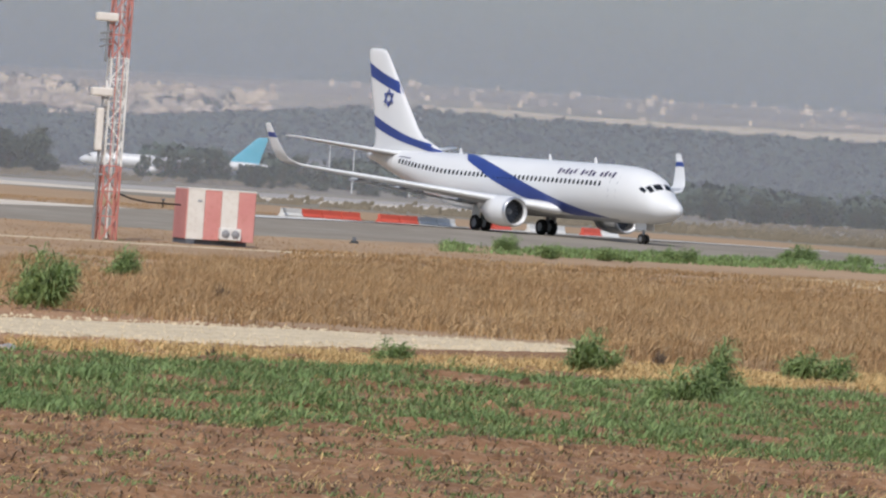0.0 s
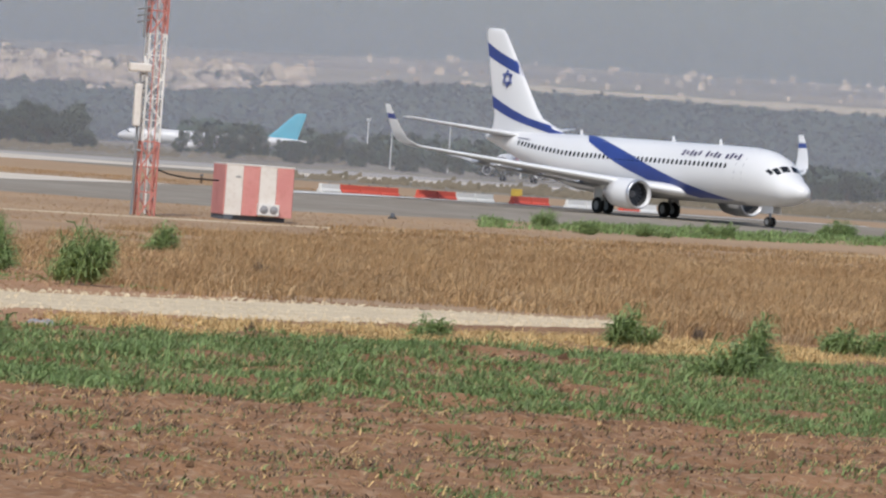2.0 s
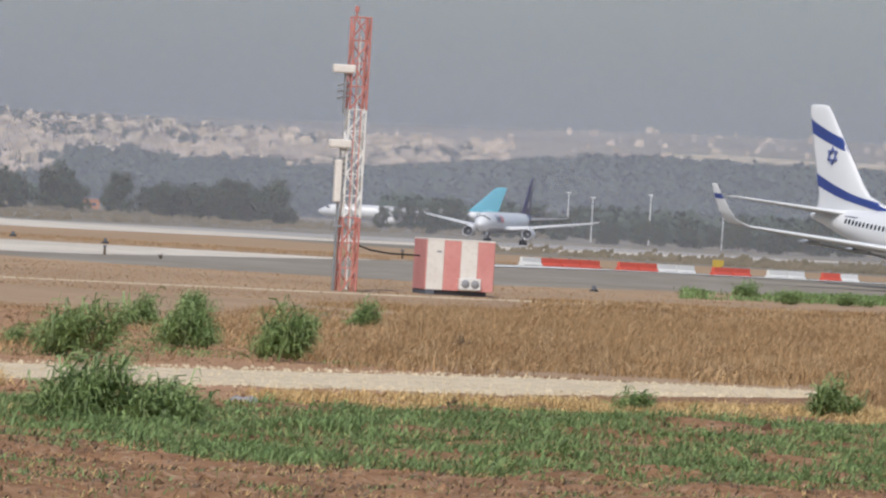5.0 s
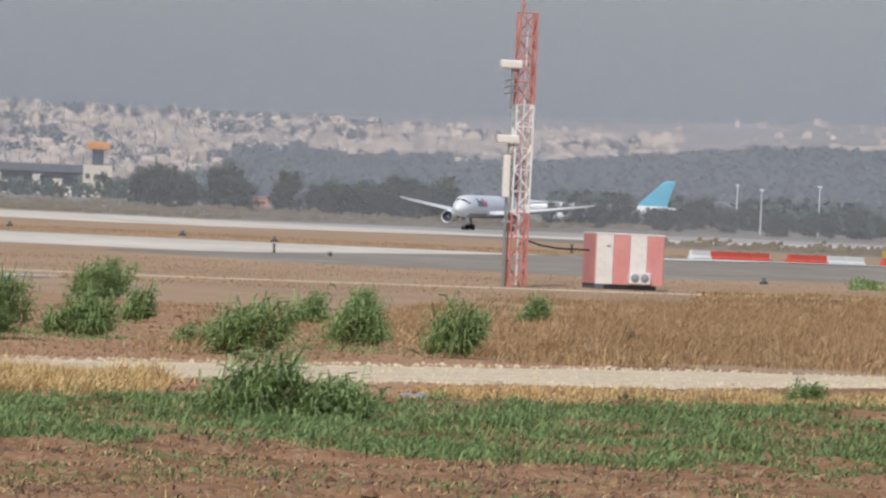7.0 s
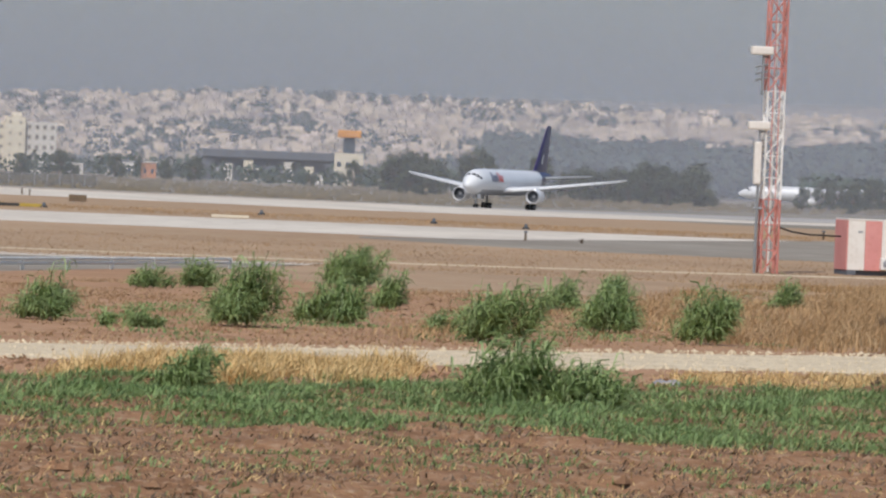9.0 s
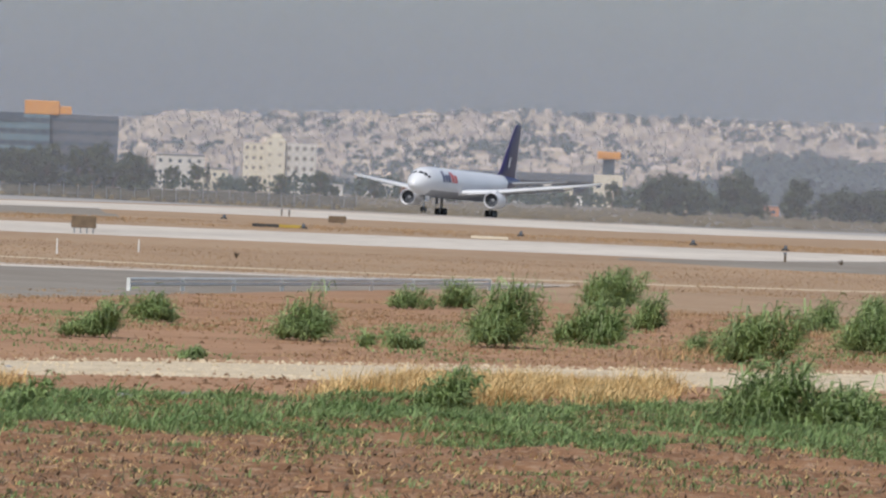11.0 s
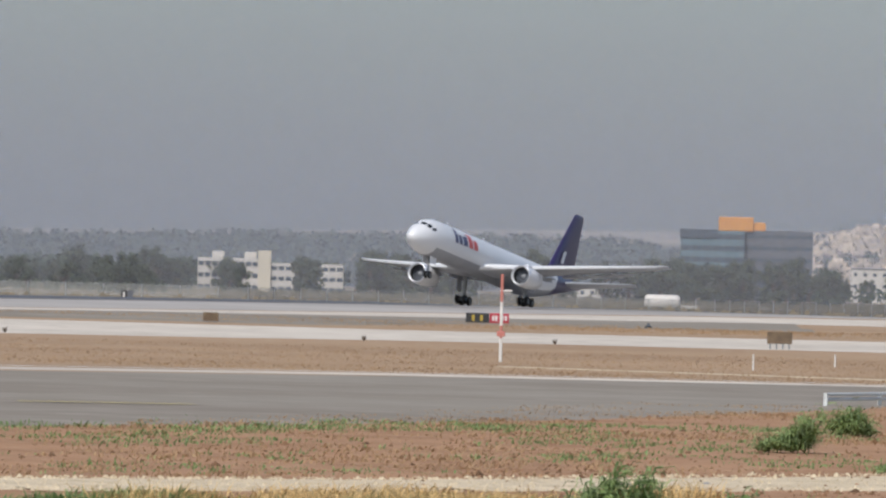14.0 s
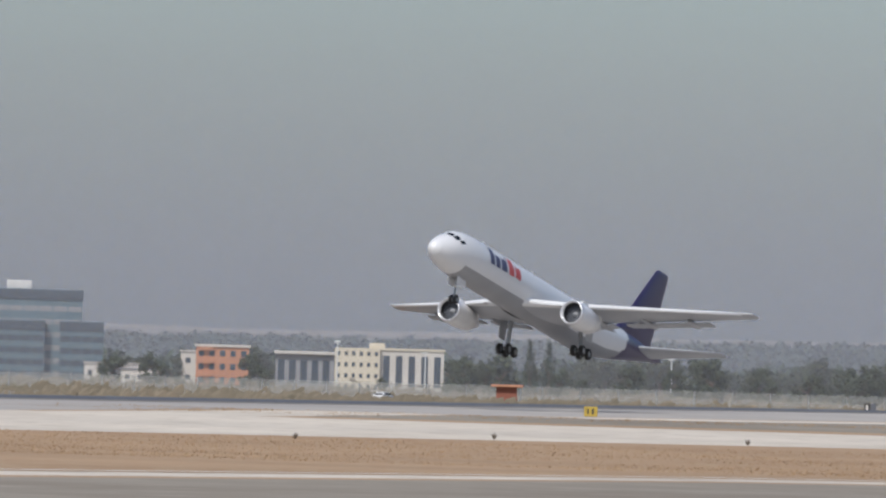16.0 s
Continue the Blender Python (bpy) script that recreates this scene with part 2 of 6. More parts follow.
def ground_z(x, y):
    """The height of the land: the field, a dip, the taxiway, and the runway that falls gently away."""
    base = np.interp(y, GROUND_Y, GROUND_Z)
    near = np.exp(-(((x - runway_x(y)) * 0.984) / 60.0) ** 4) * (y > 560)
    return base + (np.interp(y, RUNWAY_Y, RUNWAY_Z) - base) * near


_waves = np.random.default_rng(21)
WAVES = [(2 * math.pi / l * math.cos(a), 2 * math.pi / l * math.sin(a) * .8, p, h * l) for l, h in ((4.2, .011), (2.9, .011), (2.1, .012), (1.5, .012), (1.1, .012), (.8, .012))
         for a, p in zip(_waves.uniform(.9, 2.2, 3), _waves.uniform(0, 6.3, 3))]


def soil_rough(x, y):
    """Furrows and humps of the ploughed field in the foreground."""
    x, y = np.asarray(x, float), np.asarray(y, float)
    bumps = sum(h * np.sin(fx * x + fy * y + p) for fx, fy, p, h in WAVES)
    return bumps * np.clip((180 + 1.1 * np.minimum(x, 0) - y) / 12, 0, 1)


def sheet(name, xs, ys, mat, lift=0.0, rough=0.0):
    verts = [(x, y, float(ground_z(x, y)) + lift + (rough * noise.noise(Vector((x * 0.7, y * 0.35, 3))) if rough else 0)) for y in ys for x in xs]
    n = len(xs)
    faces = [(j * n + i, j * n + i + 1, (j + 1) * n + i + 1, (j + 1) * n + i) for j in range(len(ys) - 1) for i in range(n - 1)]
    return new(name, mesh_of(name, verts, faces, mat, smooth=True))


def ribbon(name, near, far, mat, lift, label, steps=160, across=6, ragged=0.0, kind="structure", crown=0.0, category="ground"):
    """A strip laid on the land between two lines, each a list of (x, y) corners."""
    def line(pts, n):
        pts = np.array(pts, float)
        d = np.r_[0, np.cumsum(np.hypot(*np.diff(pts, axis=0).T))]
        u = np.linspace(0, d[-1], n)
        return np.stack([np.interp(u, d, pts[:, 0]), np.interp(u, d, pts[:, 1])], 1)
    a, b = line(near, steps), line(far, steps)
    verts, faces = [], []
    for i in range(steps):
        for j in range(across + 1):
            f = j / across
            x, y = a[i] * (1 - f) + b[i] * f
            if ragged and j in (0, across):
                y += ragged * noise.noise(Vector((x * 0.9, j * 7.0, 1.0))) * 2
            verts.append((x, y, float(ground_z(x, y)) + (-0.02 if j in (0, across) and not name.endswith("line") else lift) + crown * math.sin(math.pi * f)))
    for i in range(steps - 1):
        for j in range(across):
            k = i * (across + 1) + j
            faces.append((k, k + 1, k + across + 2, k + across + 1))
    ob = new(name, mesh_of(name, verts, faces, mat, smooth=True))
    return tagged(ob, label, category, kind=kind)


# one sheet from behind the camera to the horizon
ground_ys = np.r_[-900, -200, -40, np.linspace(0, 260, 66), np.linspace(270, 760, 99), np.linspace(780, 2000, 62), np.linspace(2100, 4950, 20)]
ground_xs = np.r_[-4000, -2500, -1500, -900, -600, np.linspace(-420, -80, 69), np.linspace(-76, 60, 69), np.linspace(70, 300, 12), 600, 1200, 2500, 4000]
ground = tagged(sheet("ground", list(ground_xs), list(ground_ys), [SOIL, DRY_GROUND, HAZED_GROUND, RED_FIELD]), "reddish ploughed field and dry airfield grass", "ground", kind="structure")
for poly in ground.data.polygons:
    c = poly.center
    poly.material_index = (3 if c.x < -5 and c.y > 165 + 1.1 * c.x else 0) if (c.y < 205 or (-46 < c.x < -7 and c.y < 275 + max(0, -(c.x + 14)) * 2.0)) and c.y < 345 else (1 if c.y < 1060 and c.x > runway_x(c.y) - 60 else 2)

_fx, _fy = np.linspace(-34, 11, 260), np.r_[np.linspace(84, 140, 200), np.linspace(140.4, 182, 100)]
_gx, _gy = np.meshgrid(_fx, _fy)
_gz = ground_z(_gx, _gy) + soil_rough(_gx, _gy) + np.where(_gy < 168 + 1.1 * np.minimum(_gx, 0), .02, -.15)
tagged(new("ploughed_field", mesh_of("ploughed_field", np.stack([_gx.ravel(), _gy.ravel(), _gz.ravel()], 1), [(j * 260 + i, j * 260 + i + 1, (j + 1) * 260 + i + 1, (j + 1) * 260 + i) for j in range(299) for i in range(259)], SOIL, smooth=True)),
       "rough red ploughed soil with furrows and clods", "ground", kind="structure")
ribbon("gravel_track", [(-75, 98), (-32.1, 147.5), (-24.9, 158), (-15, 168), (-3.6, 181), (2.5, 194), (6, 203)],
       [(-82, 100), (-33.8, 155), (-26.7, 169.5), (-16, 183), (-4.2, 199), (2.5, 203), (6, 205)], GRAVEL, 0.05, "pale crushed gravel farm track", ragged=1.5, steps=260, category="track")
ribbon("gravel_patch", [(20, 461), (24, 446), (30, 440), (46, 438)], [(20, 463), (24, 474), (30, 482), (46, 492)], GRAVEL, 0.05, "pale gravel patch behind the dry grass", ragged=1.2, steps=60, category="track")
ribbon("taxiway", [(-120, 70), (-60, 150), (-52, 184), (-45, 203), (-42, 230), (-41, 290), (-39, 372)],
       [(-190, 100), (-110, 220), (-98, 264), (-88, 325), (-76, 352), (-58, 366), (-39, 384)], ASPHALT, 0.04, "worn grey asphalt taxiway with faded paint", across=12, category="taxiway")
ribbon("taxiway_shoulder", [(-190, 100), (-110, 220), (-98, 264), (-88, 325), (-76, 352), (-58, 366), (-39, 384)],
       [(-197, 106), (-118, 235), (-104, 282), (-92, 341), (-78, 366), (-58, 378), (-39, 394)], CONCRETE, 0.03, "pale concrete shoulder along the taxiway", across=3, category="taxiway")
ribbon("dirt_path", [(-82, 408), (-60, 402), (-35, 408), (-12, 424), (-2, 434)], [(-82, 413), (-60, 407), (-35, 413), (-12, 431), (-2, 441)], GRAVEL, 0.03,
       "thin pale dirt path in dry grass", across=2, ragged=0.8, category="track")
ribbon("concrete_strip", [(-240, 380), (-155, 450), (-101, 486), (-49, 496), (-20, 498), (-5, 505), (30, 530)],
       [(-300, 470), (-182, 528), (-109, 527), (-53, 541), (-20, 548), (-5, 556), (40, 580)], CONCRETE, 0.03, "bleached concrete taxiway strip", across=10, category="taxiway")
ribbon("apron_taxiway", [(-46, 486), (-34, 474), (-14, 474), (2, 498), (30, 520), (70, 540)], [(-46, 490), (-38, 500), (-16, 560), (10, 618), (40, 640), (90, 660)], ASPHALT, 0.06,
       "dark asphalt taxiway under the blue striped airliner", across=24, category="taxiway")
ribbon("runway", [(runway_x(y) + 34, y) for y in (380, 600, 900, 1300, 1750)], [(runway_x(y) - 30, y) for y in (380, 600, 900, 1300, 1750)], RUNWAY, 0.05,
       "long asphalt runway with rubber marks", across=16, category="runway", steps=300)
_near = ((380, 50), (600, 50), (750, 58), (900, 74), (1300, 60), (1750, 50))
ribbon("runway_shoulder", [(runway_x(y) + w, y) for y, w in _near], [(runway_x(y) + 34, y) for y, w in _near], CONCRETE, 0.04,
       "pale concrete runway shoulder", across=4, category="runway", steps=300)
ribbon("runway_exit", [(-174, 531), (-120, 531), (-92, 580)], [(-168, 560), (-150, 650), (-126, 780)], ASPHALT, 0.045,
       "worn asphalt exit between runway and concrete strip", across=10, category="runway", steps=80)
ribbon("rubber_marks", [(runway_x(y) - 12, y) for y in (560, 700, 850, 1050)], [(runway_x(y) - 29, y) for y in (560, 700, 850, 1050)], RUBBER_MARKS, 0.08,
       "dark rubber streaks along the runway edge", across=4, category="runway")
ribbon("runway_kerb", [(runway_x(y) - 31, y) for y in (500, 700, 900, 1150)], [(runway_x(y) - 32.5, y) for y in (500, 700, 900, 1150)], DARK_ROOF, 0.06,
       "low dark kerb along the far runway edge", across=4, category="kerb", crown=.2)
ribbon("shoulder_line", [(-196, 104.5), (-117, 232.5), (-103.2, 279), (-91.6, 338), (-78, 363), (-58, 376), (-39, 392)], [(-196.5, 105.3), (-117.6, 234), (-103.7, 281), (-91.9, 340), (-78.1, 365), (-58, 377.6), (-39, 393.6)], LINE_WHITE, 0.06,
       "worn white line along the taxiway shoulder", across=2, category="road marking")
ribbon("taxi_line", [(-13, 541), (30, 612)], [(-14, 547), (30, 620)], LINE_WHITE, 0.11, "white painted taxiway edge line", across=1, category="road marking")
for _a, _b in (((-65.6, 215.7), (-62.8, 227)), ((-60.4, 229), (-56, 233.5)), ((-75, 176), (-69, 203))):
    ribbon("yellow_line", [_a, _b], [(_a[0] - .3, _a[1] + .9), (_b[0] - .3, _b[1] + .9)], LINE_YELLOW, 0.07, "faded yellow taxiway centre line", across=1, steps=30, category="road marking")
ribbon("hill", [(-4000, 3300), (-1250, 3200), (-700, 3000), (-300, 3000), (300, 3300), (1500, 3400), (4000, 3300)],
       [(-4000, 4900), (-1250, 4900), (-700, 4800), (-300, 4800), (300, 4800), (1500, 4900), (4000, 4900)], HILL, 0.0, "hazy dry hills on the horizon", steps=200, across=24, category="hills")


def hill_z(x, y):
    """Rise of the land behind the airfield: a town hill, and a long ridge at the back."""
    bearing = np.degrees(np.arctan2(x, y))
    town = np.interp(bearing, [-10.4, -9.4, -9.0, -8.6, -7, -6.1, -4.3, -3, -2.5, -1.6, -1.35, -0.9], [4, 21, 26, 33, 36, 41, 40, 38, 36.5, 32, 25, 4]) * np.clip((y - 2700) / 1700, 0, 1)
    woods = 18 * np.clip((y - 2450) / 450, 0, 1) * np.clip((bearing + 3.8) / 3.2, 0, 1)
    left = np.interp(bearing, [-22, -16, -13, -10.4, -9.4], [6, 7, 11, 12, 0]) * np.clip((y - 2450) / 550, 0, 1)
    ridge = np.interp(bearing, [-30, -14, -10, -5, 0, 4, 10], [20, 22, 30, 44, 55, 58, 52]) * np.clip((y - 3200) / 1500, 0, 1)
    return -5.2 + np.maximum(np.maximum(town, ridge), np.maximum(woods, left))


for o in [bpy.data.objects["hill"]]:
    for v in o.data.vertices:
        v.co.y = 2600 + (v.co.y - 3000) * 1.28 if v.co.y > 3000 else 2600
        v.co.z = float(hill_z(v.co.x, v.co.y)) - 0.3 + 2.0 * noise.noise(Vector((v.co.x * 0.006, v.co.y * 0.002, 0)))

_xs = np.linspace(-10, 290, 40)
_rim = [(x, 4060 + 25 * noise.noise(Vector((x * .03, 1, 0))), 4185 + 45 * noise.noise(Vector((x * .02, 5, 0)))) for x in _xs]
_v = [(x, y, float(hill_z(x, y)) + 2.2) for x, a, b in _rim for y in (a, b)]
tagged(new("sandy_cutting", mesh_of("sandy_cutting", _v, [(2 * k, 2 * k + 2, 2 * k + 3, 2 * k + 1) for k in range(len(_xs) - 1)], GRAVEL, smooth=True)), "pale sandy cutting along the far ridge", "hillside", kind="structure")


# ---- airliners ----
class Body:
    """A fuselage: half width, top and bottom along its length; x runs from 0 at the nose to minus its length."""
    def __init__(self, rows):
        self.x, self.top, self.bot, self.half = np.array(rows, float).T

    def at(self, back, angle, out=0.0):
        """A point of the skin; the angle runs from 0 at the top over the left side to 180 below."""
        top, bot, half = (np.interp(back, self.x, k) for k in (self.top, self.bot, self.half))
        mid, rise = (top + bot) / 2, (top - bot) / 2
        return (-back, (half + out) * math.sin(radians(angle)), mid + (rise + out) * math.cos(radians(angle)))

    def mesh(self, name, mats, pick, rings=110, sides=36):
        us = np.linspace(0, 1, rings)
        backs = self.x[-1] * np.where(us < 0.3, (us / 0.3) ** 1.8 * 0.16, 0.16 + (us - 0.3) / 0.7 * 0.84)
        verts = [self.at(b, 360 * j / sides) for b in backs for j in range(sides)]
        faces = [(i * sides + j, (i + 1) * sides + j, (i + 1) * sides + (j + 1) % sides, i * sides + (j + 1) % sides) for i in range(rings - 1) for j in range(sides)]
        index = [pick((backs[i] + backs[i + 1]) / 2, 360 * (j + 0.5) / sides) for i in range(rings - 1) for j in range(sides)]
        return mesh_of(name, verts, faces, mats, index, smooth=True)

    def patch(self, name, mat, lines, out=0.02, steps=10):
        """A painted field: lines are (angle, front, back), ordered by angle."""
        verts, faces = [], []
        for angle, front, back in lines:
            verts += [self.at(front + (back - front) * k / steps, angle, out) for k in range(steps + 1)]
        n = steps + 1
        for i in range(len(lines) - 1):
            faces += [(i * n + k, i * n + k + 1, (i + 1) * n + k + 1, (i + 1) * n + k) for k in range(steps)]
        return mesh_of(name, verts, faces, mat, smooth=True)


def foil(name, mats, stations, upright=False, pick=None, loops=12):
    """A wing, fin or tailplane: stations of (span, leading x, chord, height, thickness)."""
    verts, faces, index = [], [], []
    for span, lead, chord, high, thick in stations:
        for k in range(loops * 2):
            u = k / loops if k < loops else 2 - k / loops
            c = 0.5 - 0.5 * math.cos(math.pi * u)
            t = thick * chord * 5 * (0.2969 * math.sqrt(c) - 0.126 * c - 0.3516 * c * c + 0.2843 * c ** 3 - 0.1015 * c ** 4) * (1 if k < loops else -1)
            verts.append((lead - chord * c, t, span) if upright else (lead - chord * c, span, high + t))
    n = loops * 2
    for i in range(len(stations) - 1):
        for k in range(n):
            faces.append((i * n + k, i * n + (k + 1) % n, (i + 1) * n + (k + 1) % n, (i + 1) * n + k))
            index.append(pick(i, k) if pick else 0)
    faces.append(tuple((len(stations) - 1) * n + k for k in range(n)))
    index.append(0)
    return mesh_of(name, verts, faces, mats, index, smooth=True)


def subdivided(rows, n):
    rows = np.array(rows, float)
    u = np.linspace(0, len(rows) - 1, n)
    return [tuple(np.interp(u_, np.arange(len(rows)), rows[:, k]) for k in range(rows.shape[1])) for u_ in u]


def turned(profile, mat, name, centre, sides=28):
    """A body of revolution along x: (back, radius) pairs."""
    verts = [(centre[0] - b, centre[1] + r * math.sin(2 * math.pi * j / sides), centre[2] + r * math.cos(2 * math.pi * j / sides)) for b, r in profile for j in range(sides)]
    faces = [(i * sides + j, (i + 1) * sides + j, (i + 1) * sides + (j + 1) % sides, i * sides + (j + 1) % sides) for i in range(len(profile) - 1) for j in range(sides)]
    return mesh_of(name, verts, faces, mat, smooth=True)


def engine(parent, centre, radius, length, cowl_mat):
    cx, cy, cz = centre
    r, l = radius, length
    nacelle = part("engine", turned([(0.35, r * 0.80), (0.05, r * 0.84), (0, r * 0.90), (0.12, r * 0.96), (0.5, r), (l * 0.45, r), (l * 0.75, r * 0.86), (l * 0.76, r * 0.70)], cowl_mat, "engine", centre), None, parent)
    part("inlet_lip", turned([(0.30, r * 0.81), (0.04, r * 0.845), (-0.012, r * 0.905), (0.10, r * 0.968), (0.28, r * 0.99)], BARE_METAL, "inlet_lip", centre), None, nacelle, "polished metal inlet lip")
    part("inlet_duct", turned([(0.3, r * 0.805), (1.0, r * 0.79), (1.05, 0.02)], INLET_SHADE, "inlet_duct", centre), None, nacelle, "engine inlet with fan, its shade painted near-black")
    bm = tube(fresh(), (0, 0, 0), (0, 0, r * 0.77), 0.05, 0.11, 4)
    blade = bpy.data.meshes.new("fan_blade")
    bm.to_mesh(blade)
    bm.free()
    # Blades coloured dark too, for the shade in the inlet.
    blade.materials.append(DARK_ROOF)
    for k in range(18):
        part("fan_blade", blade, None, nacelle).matrix_basis = pose(cx - 0.98, cy, cz, 20 * k, 0, 0)
    part("spinner", turned([(0.55, 0.01), (0.75, r * 0.16), (1.0, r * 0.24)], GREY_PAINT, "spinner", centre), None, nacelle)
    part("exhaust_core", turned([(l * 0.7, r * 0.62), (l * 0.95, r * 0.48), (l * 1.12, r * 0.18), (l * 1.14, 0.01)], BARE_METAL, "exhaust_core", centre), None, nacelle, "bare metal exhaust cone")
    return nacelle


def wheel(parent, x, y, z, r, w):
    """One tyre with its rim, the axle along y."""
    sides = 20
    prof = [(-w / 2, r * 0.55), (-w / 2, r * 0.86), (-w * 0.38, r * 0.97), (-w * 0.2, r), (w * 0.2, r), (w * 0.38, r * 0.97), (w / 2, r * 0.86), (w / 2, r * 0.55)]
    verts = [(x + q * math.sin(2 * math.pi * j / sides), y + b, z + q * math.cos(2 * math.pi * j / sides)) for b, q in prof for j in range(sides)]
    faces = [(i * sides + j, i * sides + (j + 1) % sides, (i + 1) * sides + (j + 1) % sides, (i + 1) * sides + j) for i in range(len(prof) - 1) for j in range(sides)]
    tyre = part("wheel", mesh_of("wheel", verts, faces, RUBBER, smooth=True), None, parent, "black rubber tyre")
    bm = tube(fresh(), (x, y - w * 0.42, z), (x, y + w * 0.42, z), r * 0.56, sides=14)
    part("rim", bm, STEEL, tyre, "grey metal wheel rim")


def windows(body, plane, backs, angles, size, mat):
    """Each cabin window on both sides, sharing one small rounded pane mesh."""
    w, h = size
    n = 10
    ring = [(0.5 * w * math.copysign(abs(math.cos(2 * math.pi * k / n)) ** 0.6, math.cos(2 * math.pi * k / n)), 0.5 * h * math.copysign(abs(math.sin(2 * math.pi * k / n)) ** 0.6, math.sin(2 * math.pi * k / n))) for k in range(n)]
    verts = [(x, 0, z) for x, z in ring] + [(x * 0.8, 0.008, z * 0.8) for x, z in ring]
    me = mesh_of("window", verts, [(k, (k + 1) % n, n + (k + 1) % n, n + k) for k in range(n)] + [tuple(range(n, 2 * n))], mat)
    for side in (1, -1):
        for b in backs:
            p = body.at(b, side * angles, 0.006)
            o = new("window", me)
            o.parent = plane
            o.matrix_basis = Matrix.Translation(p) @ Matrix.Rotation(0 if side > 0 else math.pi, 4, "Z") @ Matrix.Rotation(radians(90 - angles), 4, "X")


def bars(body, plane, name, mat, start, side, angle_top, angle_low, strokes, label):
    """Lettering shown as plain upright and level bars: strokes of (offset, width, from, to), from 0 at the top to 1 below."""
    for off, wide, a, b in strokes:
        rows = [(side * (angle_top + (angle_low - angle_top) * (a + (b - a) * k / 12)), start + off, start + off + wide) for k in range(13)]
        part(name, body.patch(name, mat, rows, 0.024, 4), None, plane, label)


def striped_airliner():
    """The taxiing twin jet: white, with a blue sash and winglets."""
    plane = thing("airliner", "white twin-jet airliner with diagonal blue sash and winglets, taxiing", "airplane")
    body = Body([(0, 2.45, 2.45, 0.0), (0.12, 2.78, 2.16, 0.32), (0.45, 3.02, 1.95, 0.60), (1.2, 3.38, 1.68, 0.98), (1.75, 3.66, 1.56, 1.22), (2.2, 4.12, 1.50, 1.36), (3.0, 4.74, 1.41, 1.58), (4.2, 5.14, 1.36, 1.77), (5.5, 5.30, 1.34, 1.86),
                 (7.5, 5.36, 1.33, 1.88), (24, 5.36, 1.33, 1.88), (26.5, 5.36, 1.50, 1.87), (30, 5.34, 2.25, 1.66), (34, 5.28, 3.35, 1.12), (37, 5.16, 4.25, 0.56), (38.2, 5.02, 4.55, 0.30), (38.45, 4.9, 4.7, 0.12)])
    part("fuselage", body.mesh("fuselage", [WHITE_PAINT, GREY_PAINT], lambda b, a: 1 if 6 < b < 29 and 152 < a < 208 else 0), None, plane)
    # the sash falls from behind the wing, over the side, to the belly in front of it
    for side in (1, -1):
        rows = [(side * g, np.interp(g, [4, 40, 80, 110, 150], [25.2, 21.4, 16.3, 12.2, 6.4]), np.interp(g, [4, 40, 80, 110, 150], [25.7, 24.1, 20.2, 16.4, 10.6])) for g in range(4, 151, 6)]
        part("sash", body.patch("sash", BLUE, rows), None, plane, "diagonal deep blue sash")
    windows(body, plane, [b for b in np.arange(7.2, 33.0, 0.508) if not (16.4 < b < 16.8)], 72, (0.27, 0.38), GLASS_DARK)
    for side in (1, -1):
        for b0, b1, a0, a1 in ((1.9, 2.3, 5, 31), (2.02, 2.52, 36, 52), (2.42, 2.88, 55, 65)):
            part("cockpit_window", body.patch("cockpit_window", GLASS_DARK, [(side * (a0 + (a1 - a0) * k / 4), b0 + 0.1 * k / 4, b1 + 0.14 * k / 4) for k in range(5)], 0.012, 4), None, plane, "dark cockpit window pane")
        for b in (5.2, 33.9):
            for a, c in ((b, b + 0.05), (b + 0.85, b + 0.9)):
                part("door_seam", body.patch("door_seam", GREY_PAINT, [(side * g, a, c) for g in (50, 66, 82, 98)], 0.008, 1), None, plane)
    words = [(.46 * k, .26, .25 * (k % 2), 1 - .2 * (k % 3 == 1)) for k in range(15) if k not in (4, 9)]
    for side in (1, -1):
        bars(body, plane, "registration_bar", PURPLE, 31.3, side, 52, 57, [(.3 * k, .2, 0, 1) for k in range(6)], "small dark registration shown as plain bars")
        bars(body, plane, "title_bar", PURPLE, 5.9 if side < 0 else 6.4, side, 42, 57, words, "dark blue title shown as plain bars")
    for side, wing_name in ((1, "wing"), (-1, "wing")):
        rows = [(1.2, -12.0, 8.6, 1.95, .125), (1.9, -12.6, 8.0, 2.0, .125), (5.6, -15.0, 5.5, 2.42, .115), (16.6, -22.3, 1.9, 3.75, .10), (17.0, -22.7, 1.65, 3.95, .09)]
        wing = part(wing_name, foil("wing", [WHITE_PAINT, GREY_PAINT], [(side * s, *r) for s, *r in subdivided(rows, 17)], pick=lambda i, k: 0 if k in (0, 1, 2, 22, 23) else 1), None, plane, "pale grey swept wing with bright leading edge")
        part("winglet", foil("winglet", [WHITE_PAINT, BLUE], [(side * 17.0, -22.7, 1.65, 3.95, .08), (side * 17.35, -23.0, 1.5, 4.2, .08), (side * 17.6, -23.4, 1.3, 4.8, .08), (side * 17.8, -23.9, 1.0, 5.55, .08), (side * 17.88, -24.15, .85, 5.9, .08), (side * 17.95, -24.6, .6, 6.5, .08)],
                               pick=lambda i, k: 1 if i == 3 else 0), None, wing, "white winglet with a blue stripe")
        for s, x0, ln in ((4.2, -17.6, 4.2), (8.4, -19.6, 3.4), (11.4, -21.2, 2.8)):
            zz = np.interp(s, [1.9, 17], [2.0, 3.9]) - 0.22
